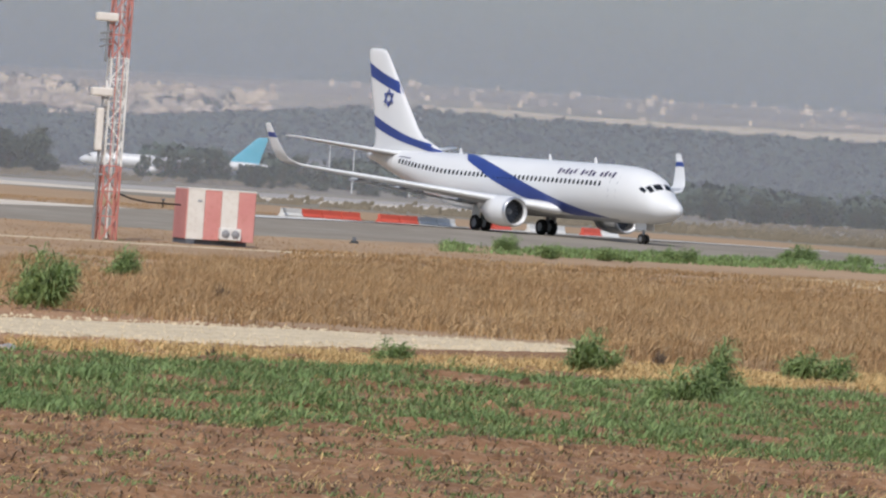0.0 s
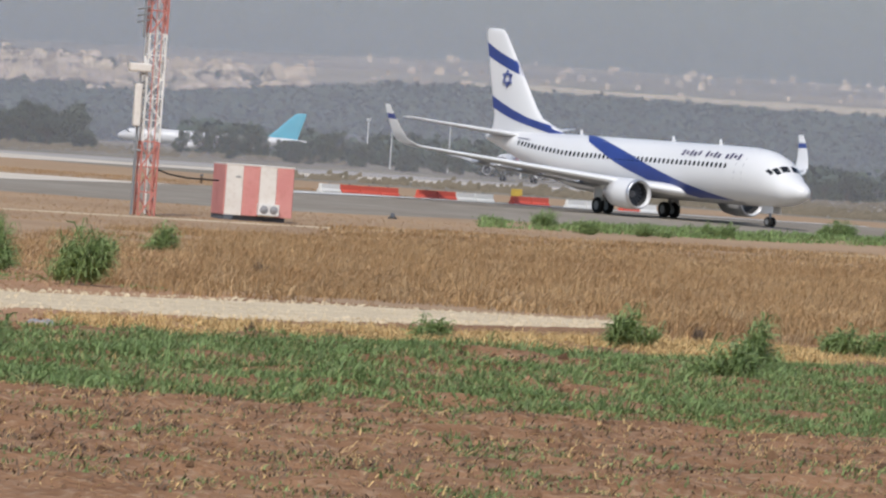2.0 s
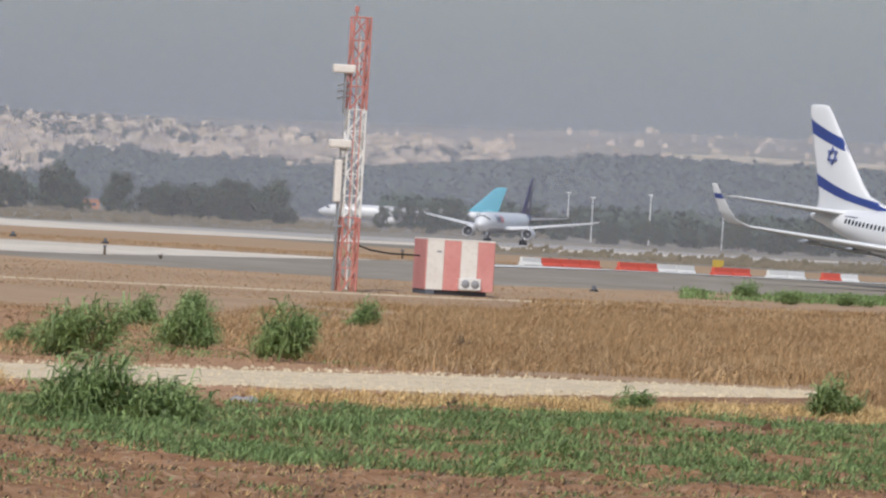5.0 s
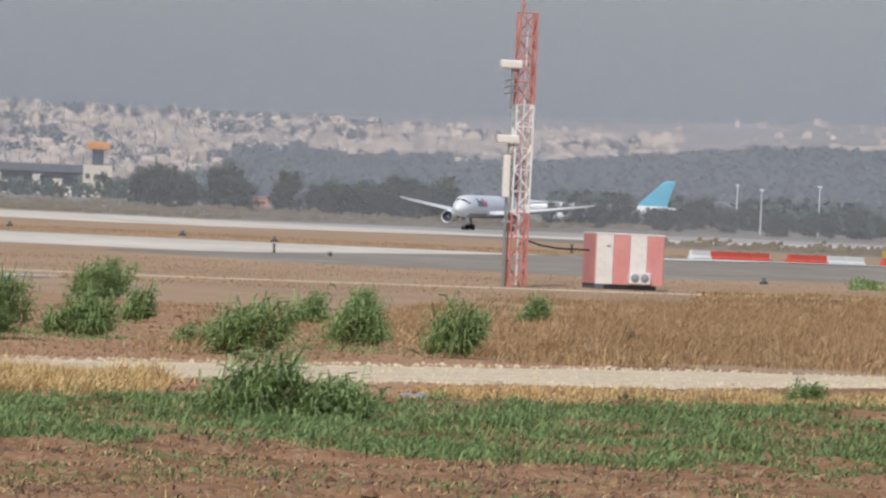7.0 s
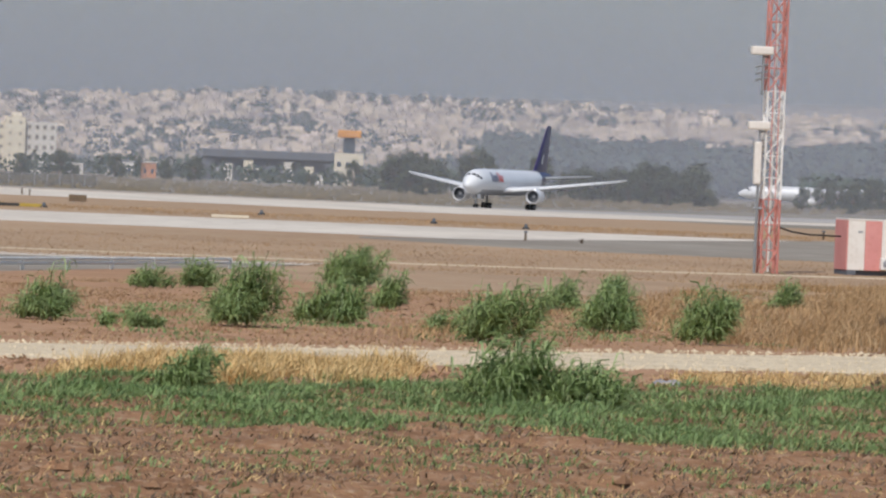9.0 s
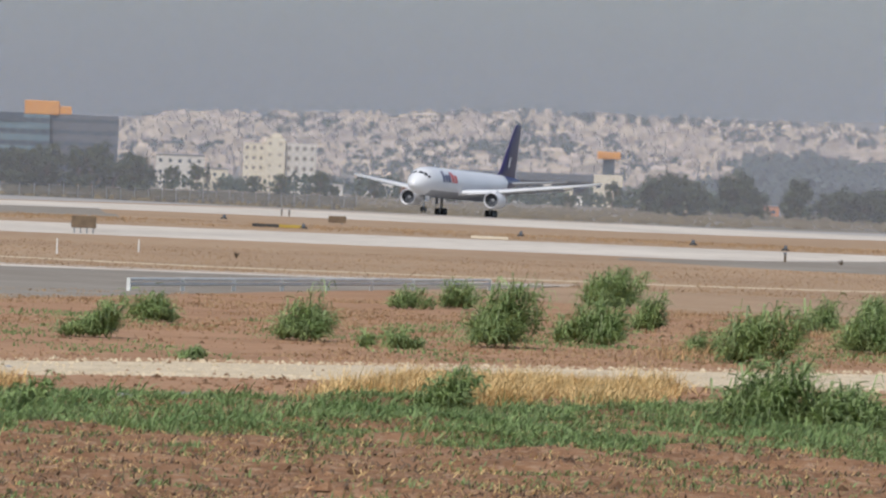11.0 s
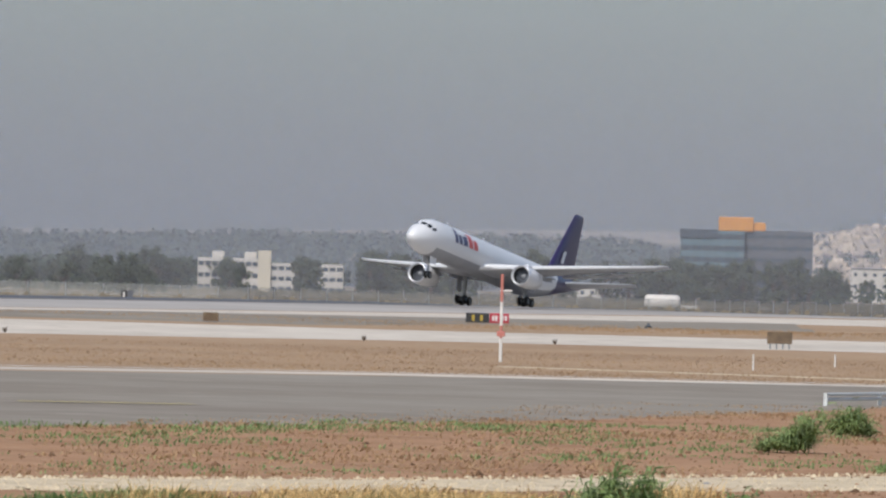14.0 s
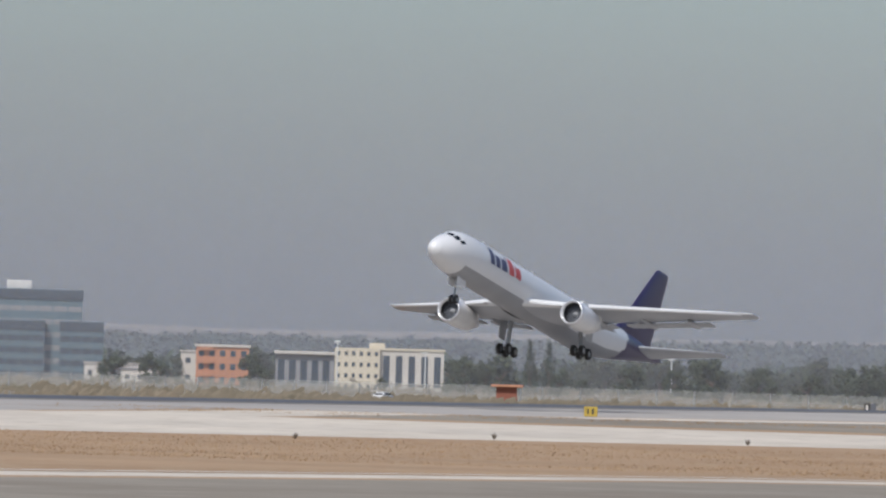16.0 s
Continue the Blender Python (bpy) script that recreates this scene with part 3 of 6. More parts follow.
            part("flap_fairing", turned([(0, .02), (ln * .25, .2), (ln * .6, .22), (ln, .02)], GREY_PAINT, "flap_fairing", (x0, side * s, zz), 10), None, wing)
        for lo, hi in ((2.2, 5.3), (5.9, 11.8)):
            rows = [(side * q, np.interp(q, [1.9, 5.6, 16.6], [-20.0, -19.9, -23.5]), 1.45, np.interp(q, [1.9, 5.6, 17], [1.72, 2.12, 3.55]), .10) for q in np.linspace(lo, hi, 5)]
            part("flap", foil("flap", [GREY_PAINT], rows, loops=6), None, wing, "lowered grey trailing edge flap")
        rows = [(0.4, -33.2, 4.2, 5.0, .10), (7.15, -37.5, 1.35, 5.75, .09)]
        part("tailplane", foil("tailplane", [WHITE_PAINT, GREY_PAINT], [(side * s, *r) for s, *r in subdivided(rows, 5)], pick=lambda i, k: 0 if k < 3 or k > 21 else 1), None, plane, "white swept tailplane")
        e = engine(plane, (-12.6, side * 4.85, 1.55), 1.06, 3.7, WHITE_PAINT)
        bm = box(fresh(), (-17.2, side * 4.85 - .16, 1.7), (-13.6, side * 4.85 + .16, 2.62), .12)
        part("pylon", bm, WHITE_PAINT, e)
        gear = part("main_gear", tube(fresh(), (-19.6, side * 2.86, .5), (-19.4, side * 2.75, 2.1), .13), STEEL, plane, "grey main landing gear leg")
        for dy in (-.43, .43):
            wheel(gear, -19.6, side * 2.86 + dy, .565, .565, .40)
        part("gear_door", box(fresh(), (-20.1, side * 3.3 - .03, .9), (-19.1, side * 3.3 + .03, 2.0), .02), WHITE_PAINT, gear)
    part("fin", foil("fin", [WHITE_PAINT], [(4.9, -28.0, 10.2, 0, .03), (5.6, -29.4, 8.4, 0, .06), (6.3, -31.6, 6.1, 0, .09), (7.0, -32.4, 5.5, 0, .095), (12.1, -36.7, 2.55, 0, .09), (12.45, -37.1, 2.1, 0, .08), (12.55, -37.6, 1.3, 0, .05)], upright=True), None, plane)

    def fin_edge(z):
        lead = np.interp(z, [4.9, 5.6, 6.3, 7.0, 12.1, 12.5], [-28.0, -29.4, -31.6, -32.4, -36.7, -37.3])
        chord = np.interp(z, [4.9, 5.6, 6.3, 7.0, 12.1, 12.5], [10.2, 8.4, 6.1, 5.5, 2.55, 1.9])
        return lead, chord

    def fin_skin(z, u, side):
        lead, chord = fin_edge(z)
        th = np.interp(z, [4.9, 5.6, 6.3, 12.5], [.03, .06, .09, .085]) * chord * 5 * (0.2969 * math.sqrt(u) - 0.126 * u - 0.3516 * u * u + 0.2843 * u ** 3 - 0.1015 * u ** 4)
        return (lead - chord * u, side * (th + .02), z)
    for side in (1, -1):
        # two stripes that fall towards the leading edge
        for low, high, drop in ((10.55, 11.55, 1.3), (6.9, 7.75, 1.9)):
            verts, faces = [], []
            for k in range(13):
                u = 0.004 + 0.99 * k / 12
                d = drop * (1 - u)
                verts += [fin_skin(low - d, u, side), fin_skin((low + high) / 2 - d, u, side), fin_skin(high - d, u, side)]
            for k in range(12):
                faces += [(3 * k, 3 * k + 1, 3 * k + 4, 3 * k + 3), (3 * k + 1, 3 * k + 2, 3 * k + 5, 3 * k + 4)]
            part("fin_stripe", mesh_of("fin_stripe", verts, faces, BLUE), None, plane, "blue fin stripe")
        bm = fresh()
        for flip in (0, math.pi):
            pts = [(-36.0 + .62 * math.sin(flip + 2 * math.pi * k / 3), side * .27, 9.0 + .62 * math.cos(flip + 2 * math.pi * k / 3)) for k in range(3)]
            for k in range(3):
                tube(bm, pts[k], pts[(k + 1) % 3], .055, sides=4)
        part("fin_emblem", bm, BLUE, plane, "blue outlined star emblem")
    nose = part("nose_gear", tube(fresh(), (-4.0, 0, .35), (-4.1, 0, 1.7), .09), STEEL, plane, "grey nose landing gear leg")
    for dy in (-.2, .2):
        wheel(nose, -4.0, dy, .345, .345, .2)
    for dy in (-.34, .34):
        part("gear_door", box(fresh(), (-4.6, dy - .02, .95), (-3.3, dy + .02, 1.55), .01), WHITE_PAINT, nose)
    for b in (10.0, 15.5, 26.5):
        x, y, z = body.at(b, 0)
        part("antenna", foil("antenna", [WHITE_PAINT], [(z - .05, x, .45, 0, .08), (z + .38, x - .2, .22, 0, .08)], upright=True, loops=5), None, plane)
    return plane


def cargo_jet(name="cargo_jet", label="white freight jet with dark purple tail taking off", tail=None, body_tail=35.6, livery=True):
    """The departing twin jet: long white body and a dark tail."""
    tail_mat = tail or PURPLE
    plane = thing(name, label, "airplane")
    body = Body([(0, 3.75, 3.75, 0.0), (0.12, 4.1, 3.42, .33), (.45, 4.42, 3.12, .65), (1.2, 4.92, 2.78, 1.05), (2.0, 5.38, 2.58, 1.35), (2.6, 5.72, 2.46, 1.5), (3.4, 6.0, 2.36, 1.66), (4.6, 6.2, 2.27, 1.8), (6.0, 6.27, 2.23, 1.87), (8, 6.28, 2.22, 1.88),
                 (30, 6.28, 2.22, 1.88), (33, 6.28, 2.45, 1.85), (37, 6.26, 3.25, 1.6), (41, 6.18, 4.15, 1.1), (44.5, 6.0, 4.95, .58), (46.6, 5.8, 5.35, .25), (47.0, 5.7, 5.5, .12)])

    def pick(b, a):
        low = abs(a - 180)
        if b > body_tail + low * 0.011:
            return 1
        # Belly band: grey paint with the underside's shade in its colour.
        return 2 if low < 50 and b > 4 and livery else 0
    part("fuselage", body.mesh("fuselage", [WHITE_PAINT, tail_mat, SHADED_BELLY_GREY], pick, rings=130, sides=40), None, plane)
    for side in (1, -1):
        for b0, b1, a0, a1 in ((1.88, 2.36, 5, 32), (2.05, 2.66, 36, 55), (2.5, 3.15, 59, 70)):
            part("cockpit_window", body.patch("cockpit_window", GLASS_DARK, [(side * (a0 + (a1 - a0) * k / 4), b0 + 0.1 * k / 4, b1 + 0.12 * k / 4) for k in range(5)], 0.012, 4), None, plane, "dark cockpit window pane")
        if livery:
            dark = [(0, .75, 0, 1), (1.0, .8, .34, 1), (2.05, .8, .34, 1), (2.85, .22, .05, 1)]
            red = [(3.4, .95, 0, 1), (4.6, 1.0, .34, 1)]
            for mat, st, lab in ((PURPLE, dark, "dark purple title shown as plain bars"), (RED_PAINT, red, "orange red title shown as plain bars")):
                if side < 0:
                    st = [(6.1 - o - w, w, a, b) for o, w, a, b in st]
                bars(body, plane, "title_bar", mat, 7.6, side, 42, 88, [(o * 1.1, w * 1.1, a, b) for o, w, a, b in st], lab)
        rows = [(1.2, -15.4, 9.2, 3.05, .125), (1.9, -15.9, 8.6, 3.1, .125), (6.4, -19.0, 5.9, 3.6, .115), (17.7, -27.0, 2.1, 5.3, .10), (18.0, -27.5, 1.5, 5.4, .09)]
        # Leading edge and slat are white: their lit look is put into the paint.
        wing = part("wing", foil("wing", [GREY_PAINT, WHITE_PAINT], [(side * s, *r) for s, *r in subdivided(rows, 17)], pick=lambda i, k: 1 if k in (0, 1, 22, 23) else 0), None, plane, "grey swept wing with bright leading edge")
        part("slat", foil("slat", [WHITE_PAINT], [(side * s, *r) for s, *r in subdivided([(2.6, -16.0, .75, 2.92, .18), (6.0, -18.4, .72, 3.36, .18), (7.0, -19.1, .7, 3.5, .18), (17.3, -26.4, .45, 5.05, .18)], 9)], loops=6), None, wing, "lowered leading edge slat")
        for s, x0, ln in ((5.2, -22.6, 4.4), (9.0, -23.8, 3.8), (12.5, -25.8, 3.2)):
            zz = np.interp(s, [1.9, 19], [3.1, 5.4]) - .3
            part("flap_fairing", turned([(0, .02), (ln * .25, .24), (ln * .6, .26), (ln, .02)], GREY_PAINT, "flap_fairing", (x0, side * s, zz), 10), None, wing)
        for lo, hi in ((2.2, 6.1), (7.2, 14.0)):
            rows = [(side * q, np.interp(q, [1.9, 6.4, 18.6], [-23.9, -24.3, -29.1]), 1.6, np.interp(q, [1.9, 6.4, 19], [2.88, 3.36, 5.15]), .10) for q in np.linspace(lo, hi, 5)]
            part("flap", foil("flap", [GREY_PAINT], rows, loops=6), None, wing, "lowered trailing edge flap")
        part("tailplane", foil("tailplane", [GREY_PAINT], [(side * s, *r) for s, *r in subdivided([(.4, -39.2, 4.8, 5.1, .10), (7.6, -43.6, 1.7, 5.75, .09)], 5)]), None, plane, "grey swept tailplane")
        e = engine(plane, (-16.0, side * 6.05, 2.25), 1.14, 5.2, WHITE_PAINT)
        part("pylon", box(fresh(), (-21.8, side * 6.05 - .2, 2.6), (-17.6, side * 6.05 + .2, 3.7), .15), WHITE_PAINT, e)
        leg = part("main_gear", tube(fresh(), (-23.6, side * 3.66, .5), (-23.3, side * 3.4, 3.2), .2), STEEL, plane, "grey main landing gear leg")
        part("bogie_beam", tube(fresh(), (-24.2, side * 3.66, .5), (-23.0, side * 3.66, .5), .12), STEEL, leg)
        for dx in (-.58, .58):
            for dy in (-.43, .43):
                wheel(leg, -23.6 + dx, side * 3.66 + dy, .5, .5, .37)
        part("gear_door", box(fresh(), (-24.2, side * 4.3 - .03, 1.5), (-22.9, side * 4.3 + .03, 3.3), .02), GREY_PAINT, leg)
    fin = part("fin", foil("fin", [tail_mat], [(5.6, -35.8, 9.2, 0, .04), (6.4, -37.0, 7.6, 0, .08), (7.0, -37.9, 6.9, 0, .1), (13.2, -43.6, 2.8, 0, .09), (13.5, -44.0, 2.3, 0, .07), (13.56, -44.4, 1.7, 0, .05)], upright=True), None, plane, "dark painted tail fin" if livery else "painted tail fin")
    if livery:
        for side in (1, -1):
            mesh = mesh_of("fin_mark", [(-39.9, side * .43, 7.4), (-40.7, side * .43, 7.4), (-41.2, side * .41, 8.4), (-40.6, side * .41, 8.6), (-41.0, side * .40, 8.9), (-41.5, side * .39, 8.8)], [(0, 1, 2, 3), (3, 2, 5, 4)], WHITE_PAINT)
            part("fin_mark", mesh, None, fin, "white mark on the fin")
    nose = part("nose_gear", tube(fresh(), (-5.3, 0, .4), (-5.4, 0, 2.5), .11), STEEL, plane, "grey nose landing gear leg")
    for dy in (-.24, .24):
        wheel(nose, -5.3, dy, .4, .4, .24)
    part("taxi_light", turned([(0, .01), (.02, .13), (.2, .1), (.22, .01)], BARRIER_WHITE, "taxi_light", (-5.15, 0, 1.55), 12), None, nose, "white nose gear lamp")
    for dy in (-.42, .42):
        part("gear_door", box(fresh(), (-6.3, dy - .02, 1.6), (-4.6, dy + .02, 2.35), .01), WHITE_PAINT, nose)
    for b in (9.0, 19.0):
        x, y, z = body.at(b, 0)
        part("antenna", foil("antenna", [WHITE_PAINT], [(z - .05, x, .45, 0, .08), (z + .38, x - .2, .22, 0, .08)], upright=True, loops=5), None, plane)
    return plane


airliner = striped_airliner()
cargo = cargo_jet()


def land(x, y):
    return float(ground_z(x, y)) + (float(soil_rough(x, y)) + .02 if y < 168 + 1.1 * min(x, 0) and -34 < x < 11 else 0)


# ---- glide path mast and shelter ----
def glide_mast(x, y):
    mast = thing("antenna_mast", "tall red and white lattice antenna mast with pale antenna boxes", "mast", pose(x, y, land(x, y) - 0.1, 0, 0, 14))
    top, half = 14.95, 0.46
    bands = [(0, 4.1, MAST_RED), (4.1, 9.95, MAST_WHITE), (9.95, top, MAST_RED)]
    for lo, hi, mat in bands:
        for sx, sy in ((-1, -1), (1, -1), (1, 1), (-1, 1)):
            part("leg", tube(fresh(), (sx * half, sy * half, lo), (sx * half, sy * half, hi), 0.055, sides=6), mat, mast)
        n = max(2, round((hi - lo) / 1.25))
        step = (hi - lo) / n
        for k in range(n):
            z0, z1 = lo + k * step, lo + (k + 1) * step
            corners = [(-half, -half), (half, -half), (half, half), (-half, half)]
            for i in range(4):
                (ax, ay), (bx, by) = corners[i], corners[(i + 1) % 4]
                if k % 2:
                    (ax, ay), (bx, by) = (bx, by), (ax, ay)
                part("brace", tube(fresh(), (ax, ay, z0), (bx, by, z1), 0.045, sides=5), mat, mast)
                part("rung", tube(fresh(), (ax, ay, z1), (bx, by, z1), 0.035, sides=5), mat, mast)
    part("cable_run", tube(fresh(), (0.1, 0.3, 0.2), (0.1, 0.3, top - 1), 0.06, sides=6), MAST_WHITE, mast, "pale cable run up the mast")
    part("ladder", box(box(fresh(), (-.2, -.5, .3), (-.15, -.46, top)), (.15, -.5, .3), (.2, -.46, top)), MAST_RED, mast)
    for z in (11.9, 7.85):
        ant = part("antenna_box", box(fresh(), (-1.5, -0.75, z), (-0.28, -0.25, z + .45), .08), BOX_WHITE, mast, "pale rounded antenna box")
        part("bracket", tube(tube(fresh(), (-.8, -.4, z - .1), (-.4, -.4, z - .1), .06), (-.8, -.4, z - 2.2), (-.8, -.4, z), .06), STEEL, ant)
        bm = fresh()
        for dz in (.7, 1.05, 1.4):
            tube(bm, (-1.2, -.4, z - dz), (-.4, -.4, z - dz + .2), .06, sides=5)
        part("dipole", bm, STEEL, ant, "dark dipole arms")
    part("antenna_box", box(fresh(), (-1.1, -0.75, 4.9), (-.7, -0.35, 7.2), .08), BOX_WHITE, mast, "pale upright antenna box")
    part("lower_bracket", tube(tube(fresh(), (-.8, -.4, .1), (-.8, -.4, 6.0), .08), (-1.0, -.4, 3.6), (-.4, -.4, 3.6), .07), STEEL, mast)
    bm = tube(fresh(), (-.3, -.2, top), (-.3, -.2, top + .35), .05)
    tube(bm, (-.3, -.2, top + .3), (-.3, -.2, top + .6), .14, .1)
    part("obstruction_light", bm, MAST_RED, mast, "red obstruction light")
    return mast


def shelter(x, y):
    w, d, h = 3.85, 2.6, 3.0
    hut = thing("equipment_shelter", "red and white striped equipment shelter with an air conditioner", "shelter", pose(x, y, land(x, y) + .12, 0, 0, 18))
    n = 4
    for k in range(n):
        x0, x1 = -w / 2 + w * k / n, -w / 2 + w * (k + 1) / n
        part("front_panel", box(fresh(), (x0 + .005, -d / 2, .15), (x1 - .005, -d / 2 + .1, h - .12), .012), (BOX_WHITE, BOX_RED)[k % 2], hut)
        part("back_panel", box(fresh(), (x0 + .005, d / 2 - .1, .15), (x1 - .005, d / 2, h - .12), .012), (BOX_WHITE, BOX_RED)[k % 2], hut)
    for sx in (-1, 1):
        part("side_panel", box(fresh(), (sx * w / 2 - .05, -d / 2 + .1, .15), (sx * w / 2 + .05, d / 2 - .1, h - .12), .012), BOX_RED, hut)
    part("roof", box(fresh(), (-w / 2 - .02, -d / 2 - .02, h - .12), (w / 2 + .02, d / 2 + .02, h - .04), .02), BOX_WHITE, hut, "white flat shelter roof")
    # Base coloured dark as the shade beneath the shelter.
    part("base_frame", box(fresh(), (-w / 2 + .3, -d / 2 + .25, -.2), (w / 2 - .3, d / 2 - .2, .16), .02), DARK_ROOF, hut, "base frame with the shelter's shade in its dark colour")
    ac = part("air_conditioner", box(fresh(), (-.1, -d / 2 - .42, .22), (1.1, -d / 2 - .02, .86), .03), BARRIER_WHITE, hut, "white air conditioner unit")
    for cx in (.22, .78):
        part("fan_grille", turned([(0, .01), (.01, .24), (.03, .25)], ROOF_GREY, "fan_grille", (0, 0, 0), 16), None, ac).matrix_basis = Matrix.Translation((cx, -d / 2 - .43, .54)) @ Matrix.Rotation(radians(-90), 4, "Z")
    part("vent", box(fresh(), (-w / 2 + .55, -d / 2 - .02, 2.2), (-w / 2 + .8, -d / 2 + .02, 2.3)), ROOF_GREY, hut)
    # Added dark block: shade under the shelter's left end.
    part("base_shade", box(fresh(), (-w / 2, -d / 2, -.15), (-w / 2 + .5, d / 2, .15), .02), DARK_ROOF, hut)
    return hut


glide_mast(-18.25, 428)
shelter(-12.7, 436)
cable = thing("power_cable", "dark cable sagging from mast to shelter", "cable", pose(0, 0, 0))
_pts = [Vector((-17.75, 428.2, 1.48)), Vector((-17.1, 430, 1.24)), Vector((-16.2, 432, 1.1)), Vector((-14.6, 435.2, 1.06))]
_bm = fresh()
for _a, _b in zip(_pts, _pts[1:]):
    tube(_bm, _a, _b, .05, sides=6)
part("strand", _bm, RUBBER, cable)


# ---- plants ----
def blades(points, heights, width, lean, seed, bend=0.5, segments=2):
    """Many grass blades as one set of vertices and faces: each a tapering strip that curves over."""
    rng = np.random.default_rng(seed)
    n = len(points)
    turn = rng.uniform(0, 2 * math.pi, n)
    tilt = rng.uniform(0.15, 1.0, n) * bend
    drift = np.stack([np.cos(turn), np.sin(turn)], 1) * (tilt * heights)[:, None] + np.array(lean) * heights[:, None]
    side = np.stack([-np.sin(turn + rng.normal(0, .6, n)), np.cos(turn)], 1) * (width * rng.uniform(.6, 1.3, n))[:, None] / 2
    verts = np.zeros((n, 2 * segments + 1, 3))
    for k in range(segments):
        f = k / segments
        mid = points[:, :2] + drift * f ** 1.7
        z = points[:, 2] + heights * (f - 0.25 * f ** 3 * tilt)
        w = side * (1 - f * .45)
        verts[:, 2 * k, :2], verts[:, 2 * k + 1, :2] = mid - w, mid + w
        verts[:, 2 * k, 2] = verts[:, 2 * k + 1, 2] = z
    verts[:, -1, :2], verts[:, -1, 2] = points[:, :2] + drift, points[:, 2] + heights * (1 - .3 * tilt)
    faces = []
    m = 2 * segments + 1
    base = np.arange(n) * m
    quads = []
    for k in range(segments - 1):
        quads.append(np.stack([base + 2 * k, base + 2 * k + 1, base + 2 * k + 3, base + 2 * k + 2], 1))
    tris = np.stack([base + 2 * segments - 2, base + 2 * segments - 1, base + 2 * segments], 1)
    return verts.reshape(-1, 3), [tuple(q) for block in quads for q in block.tolist()] + [tuple(t) for t in tris.tolist()]


def field(name, label, mat, count, spread, heights, width, seed, keep=None, lean=(0.12, 0), clump=0.25, bend=.6, category="grass", per=7, segments=2):
    """A stand of grass or weeds: tufts thrown over spread(rng, n) -> x, y, each of several blades."""
    rng = np.random.default_rng(seed)
    x, y = spread(rng, count)
    if keep is not None:
        k = keep(x, y, rng)
        x, y = x[k], y[k]
    size = rng.uniform(*heights, len(x)) * (0.75 + 0.5 * np.array([noise.noise(Vector((a * .5, b * .12, seed))) for a, b in zip(x, y)]))
    x, y, size = np.repeat(x, per), np.repeat(y, per), np.repeat(size, per)
    x, y = x + rng.normal(0, clump, len(x)), y + rng.normal(0, clump, len(x))
    pts = np.stack([x, y, ground_z(x, y) + np.where(y < 168 + 1.1 * np.minimum(x, 0), soil_rough(x, y) + .03, -.01)], 1)
    v, f = blades(pts, size * rng.uniform(.5, 1.15, len(x)), width, lean, seed + 1, bend, segments)
    ob = new(name, mesh_of(name, v, f, mat))
    return tagged(ob, label, category, kind="stuff")


def patchy(limit, fx, fy, z):
    def keep(x, y, rng):
        v = np.array([noise.noise(Vector((a * fx, b * fy, z))) + .5 * noise.noise(Vector((a * fx * 3, b * fy * 3, z + 5))) for a, b in zip(x, y)])
        return v + rng.normal(0, .12, len(x)) > limit
    return keep


def band(x0, x1, near, far):
    """Throws points between two lines of y over x, each given by y at x = 0 and slope."""
    def spread(rng, n):
        x = rng.uniform(x0, x1, n)
        lo, hi = near[0] + near[1] * x, far[0] + far[1] * x
        return x, lo + (hi - lo) * rng.uniform(0, 1, n)
    return spread


def weed_spread(rng, n):
    x = rng.uniform(-36, 13, n)
    far = np.interp(x, [-36, -30, -22, -17, -11, 0, 13], [130, 136, 143, 147, 154, 168, 176])
    near = np.minimum(128 + .25 * x, far - 14)
    return x, near + (far - near) * rng.uniform(0, 1, n)


field("weed_cover", "low green weeds over the red soil", GREEN, 40000, weed_spread, (.10, .34), .034, 11, patchy(-.2, .6, .14, 1), category="weeds", lean=(.15, 0), bend=1.9)
field("weed_fringe", "sparse green weeds on bare red soil", GREEN, 16000, band(-30, 9, (92, .0), (132, .3)), (.07, .22), .03, 12, patchy(.22, .8, .2, 2), category="weeds", lean=(.3, 0), bend=1.8, per=6)
field("straw_litter", "pale straw litter lying on red soil", STRAW, 14000, band(-32, 9, (92, 0), (160, .9)), (.06, .26), .018, 13, lean=(.5, 0), bend=3.0, per=3, clump=.15, category="straw")
field("stalk_litter", "dark broken stalks lying on red soil", TWIG, 17000, band(-32, 9, (92, 0), (160, .9)), (.05, .22), .026, 27, lean=(.3, 0), bend=2.6, per=3, clump=.2, category="straw")
field("stubble", "golden dry stubble beside the gravel track", STRAW, 7000, band(-9, 14, (166, 1.2), (181, 1.1)), (.14, .42), .024, 14, patchy(.0, .5, .14, 3), category="dry grass", bend=1.6, per=10)
field("stubble_patch", "golden dry stubble patch beside the gravel track", STRAW, 4200, band(-19.4, -14.3, (164.5, 1.05), (183, 1.2)), (.35, .85), .026, 15, patchy(.0, .5, .14, 4), category="dry grass", bend=1.5, per=11)
field("stubble_edge", "golden dry stubble by the track's edge", STRAW, 2000, band(-33, -25.5, (163, 1.05), (180, 1.2)), (.25, .65), .026, 16, patchy(-.05, .5, .15, 6), category="dry grass", bend=1.6, per=11)
field("tall_dry_grass", "dense tall brown dry grass", BROWN_GRASS, 38000, band(-10.5, 30, (215, 1.2), (392, 1.0)), (.2, .85), .026, 17, patchy(-.34, .3, .06, 5), category="dry grass", bend=1.25, per=7, clump=.5)
field("tall_dry_grass_front", "tall brown dry grass along the track", BROWN_GRASS, 9000, band(-8.5, 24, (206, 1.15), (262, 1.1)), (.2, .7), .034, 18, patchy(-.12, .35, .09, 7), category="dry grass", bend=1.25, per=6, clump=.4)
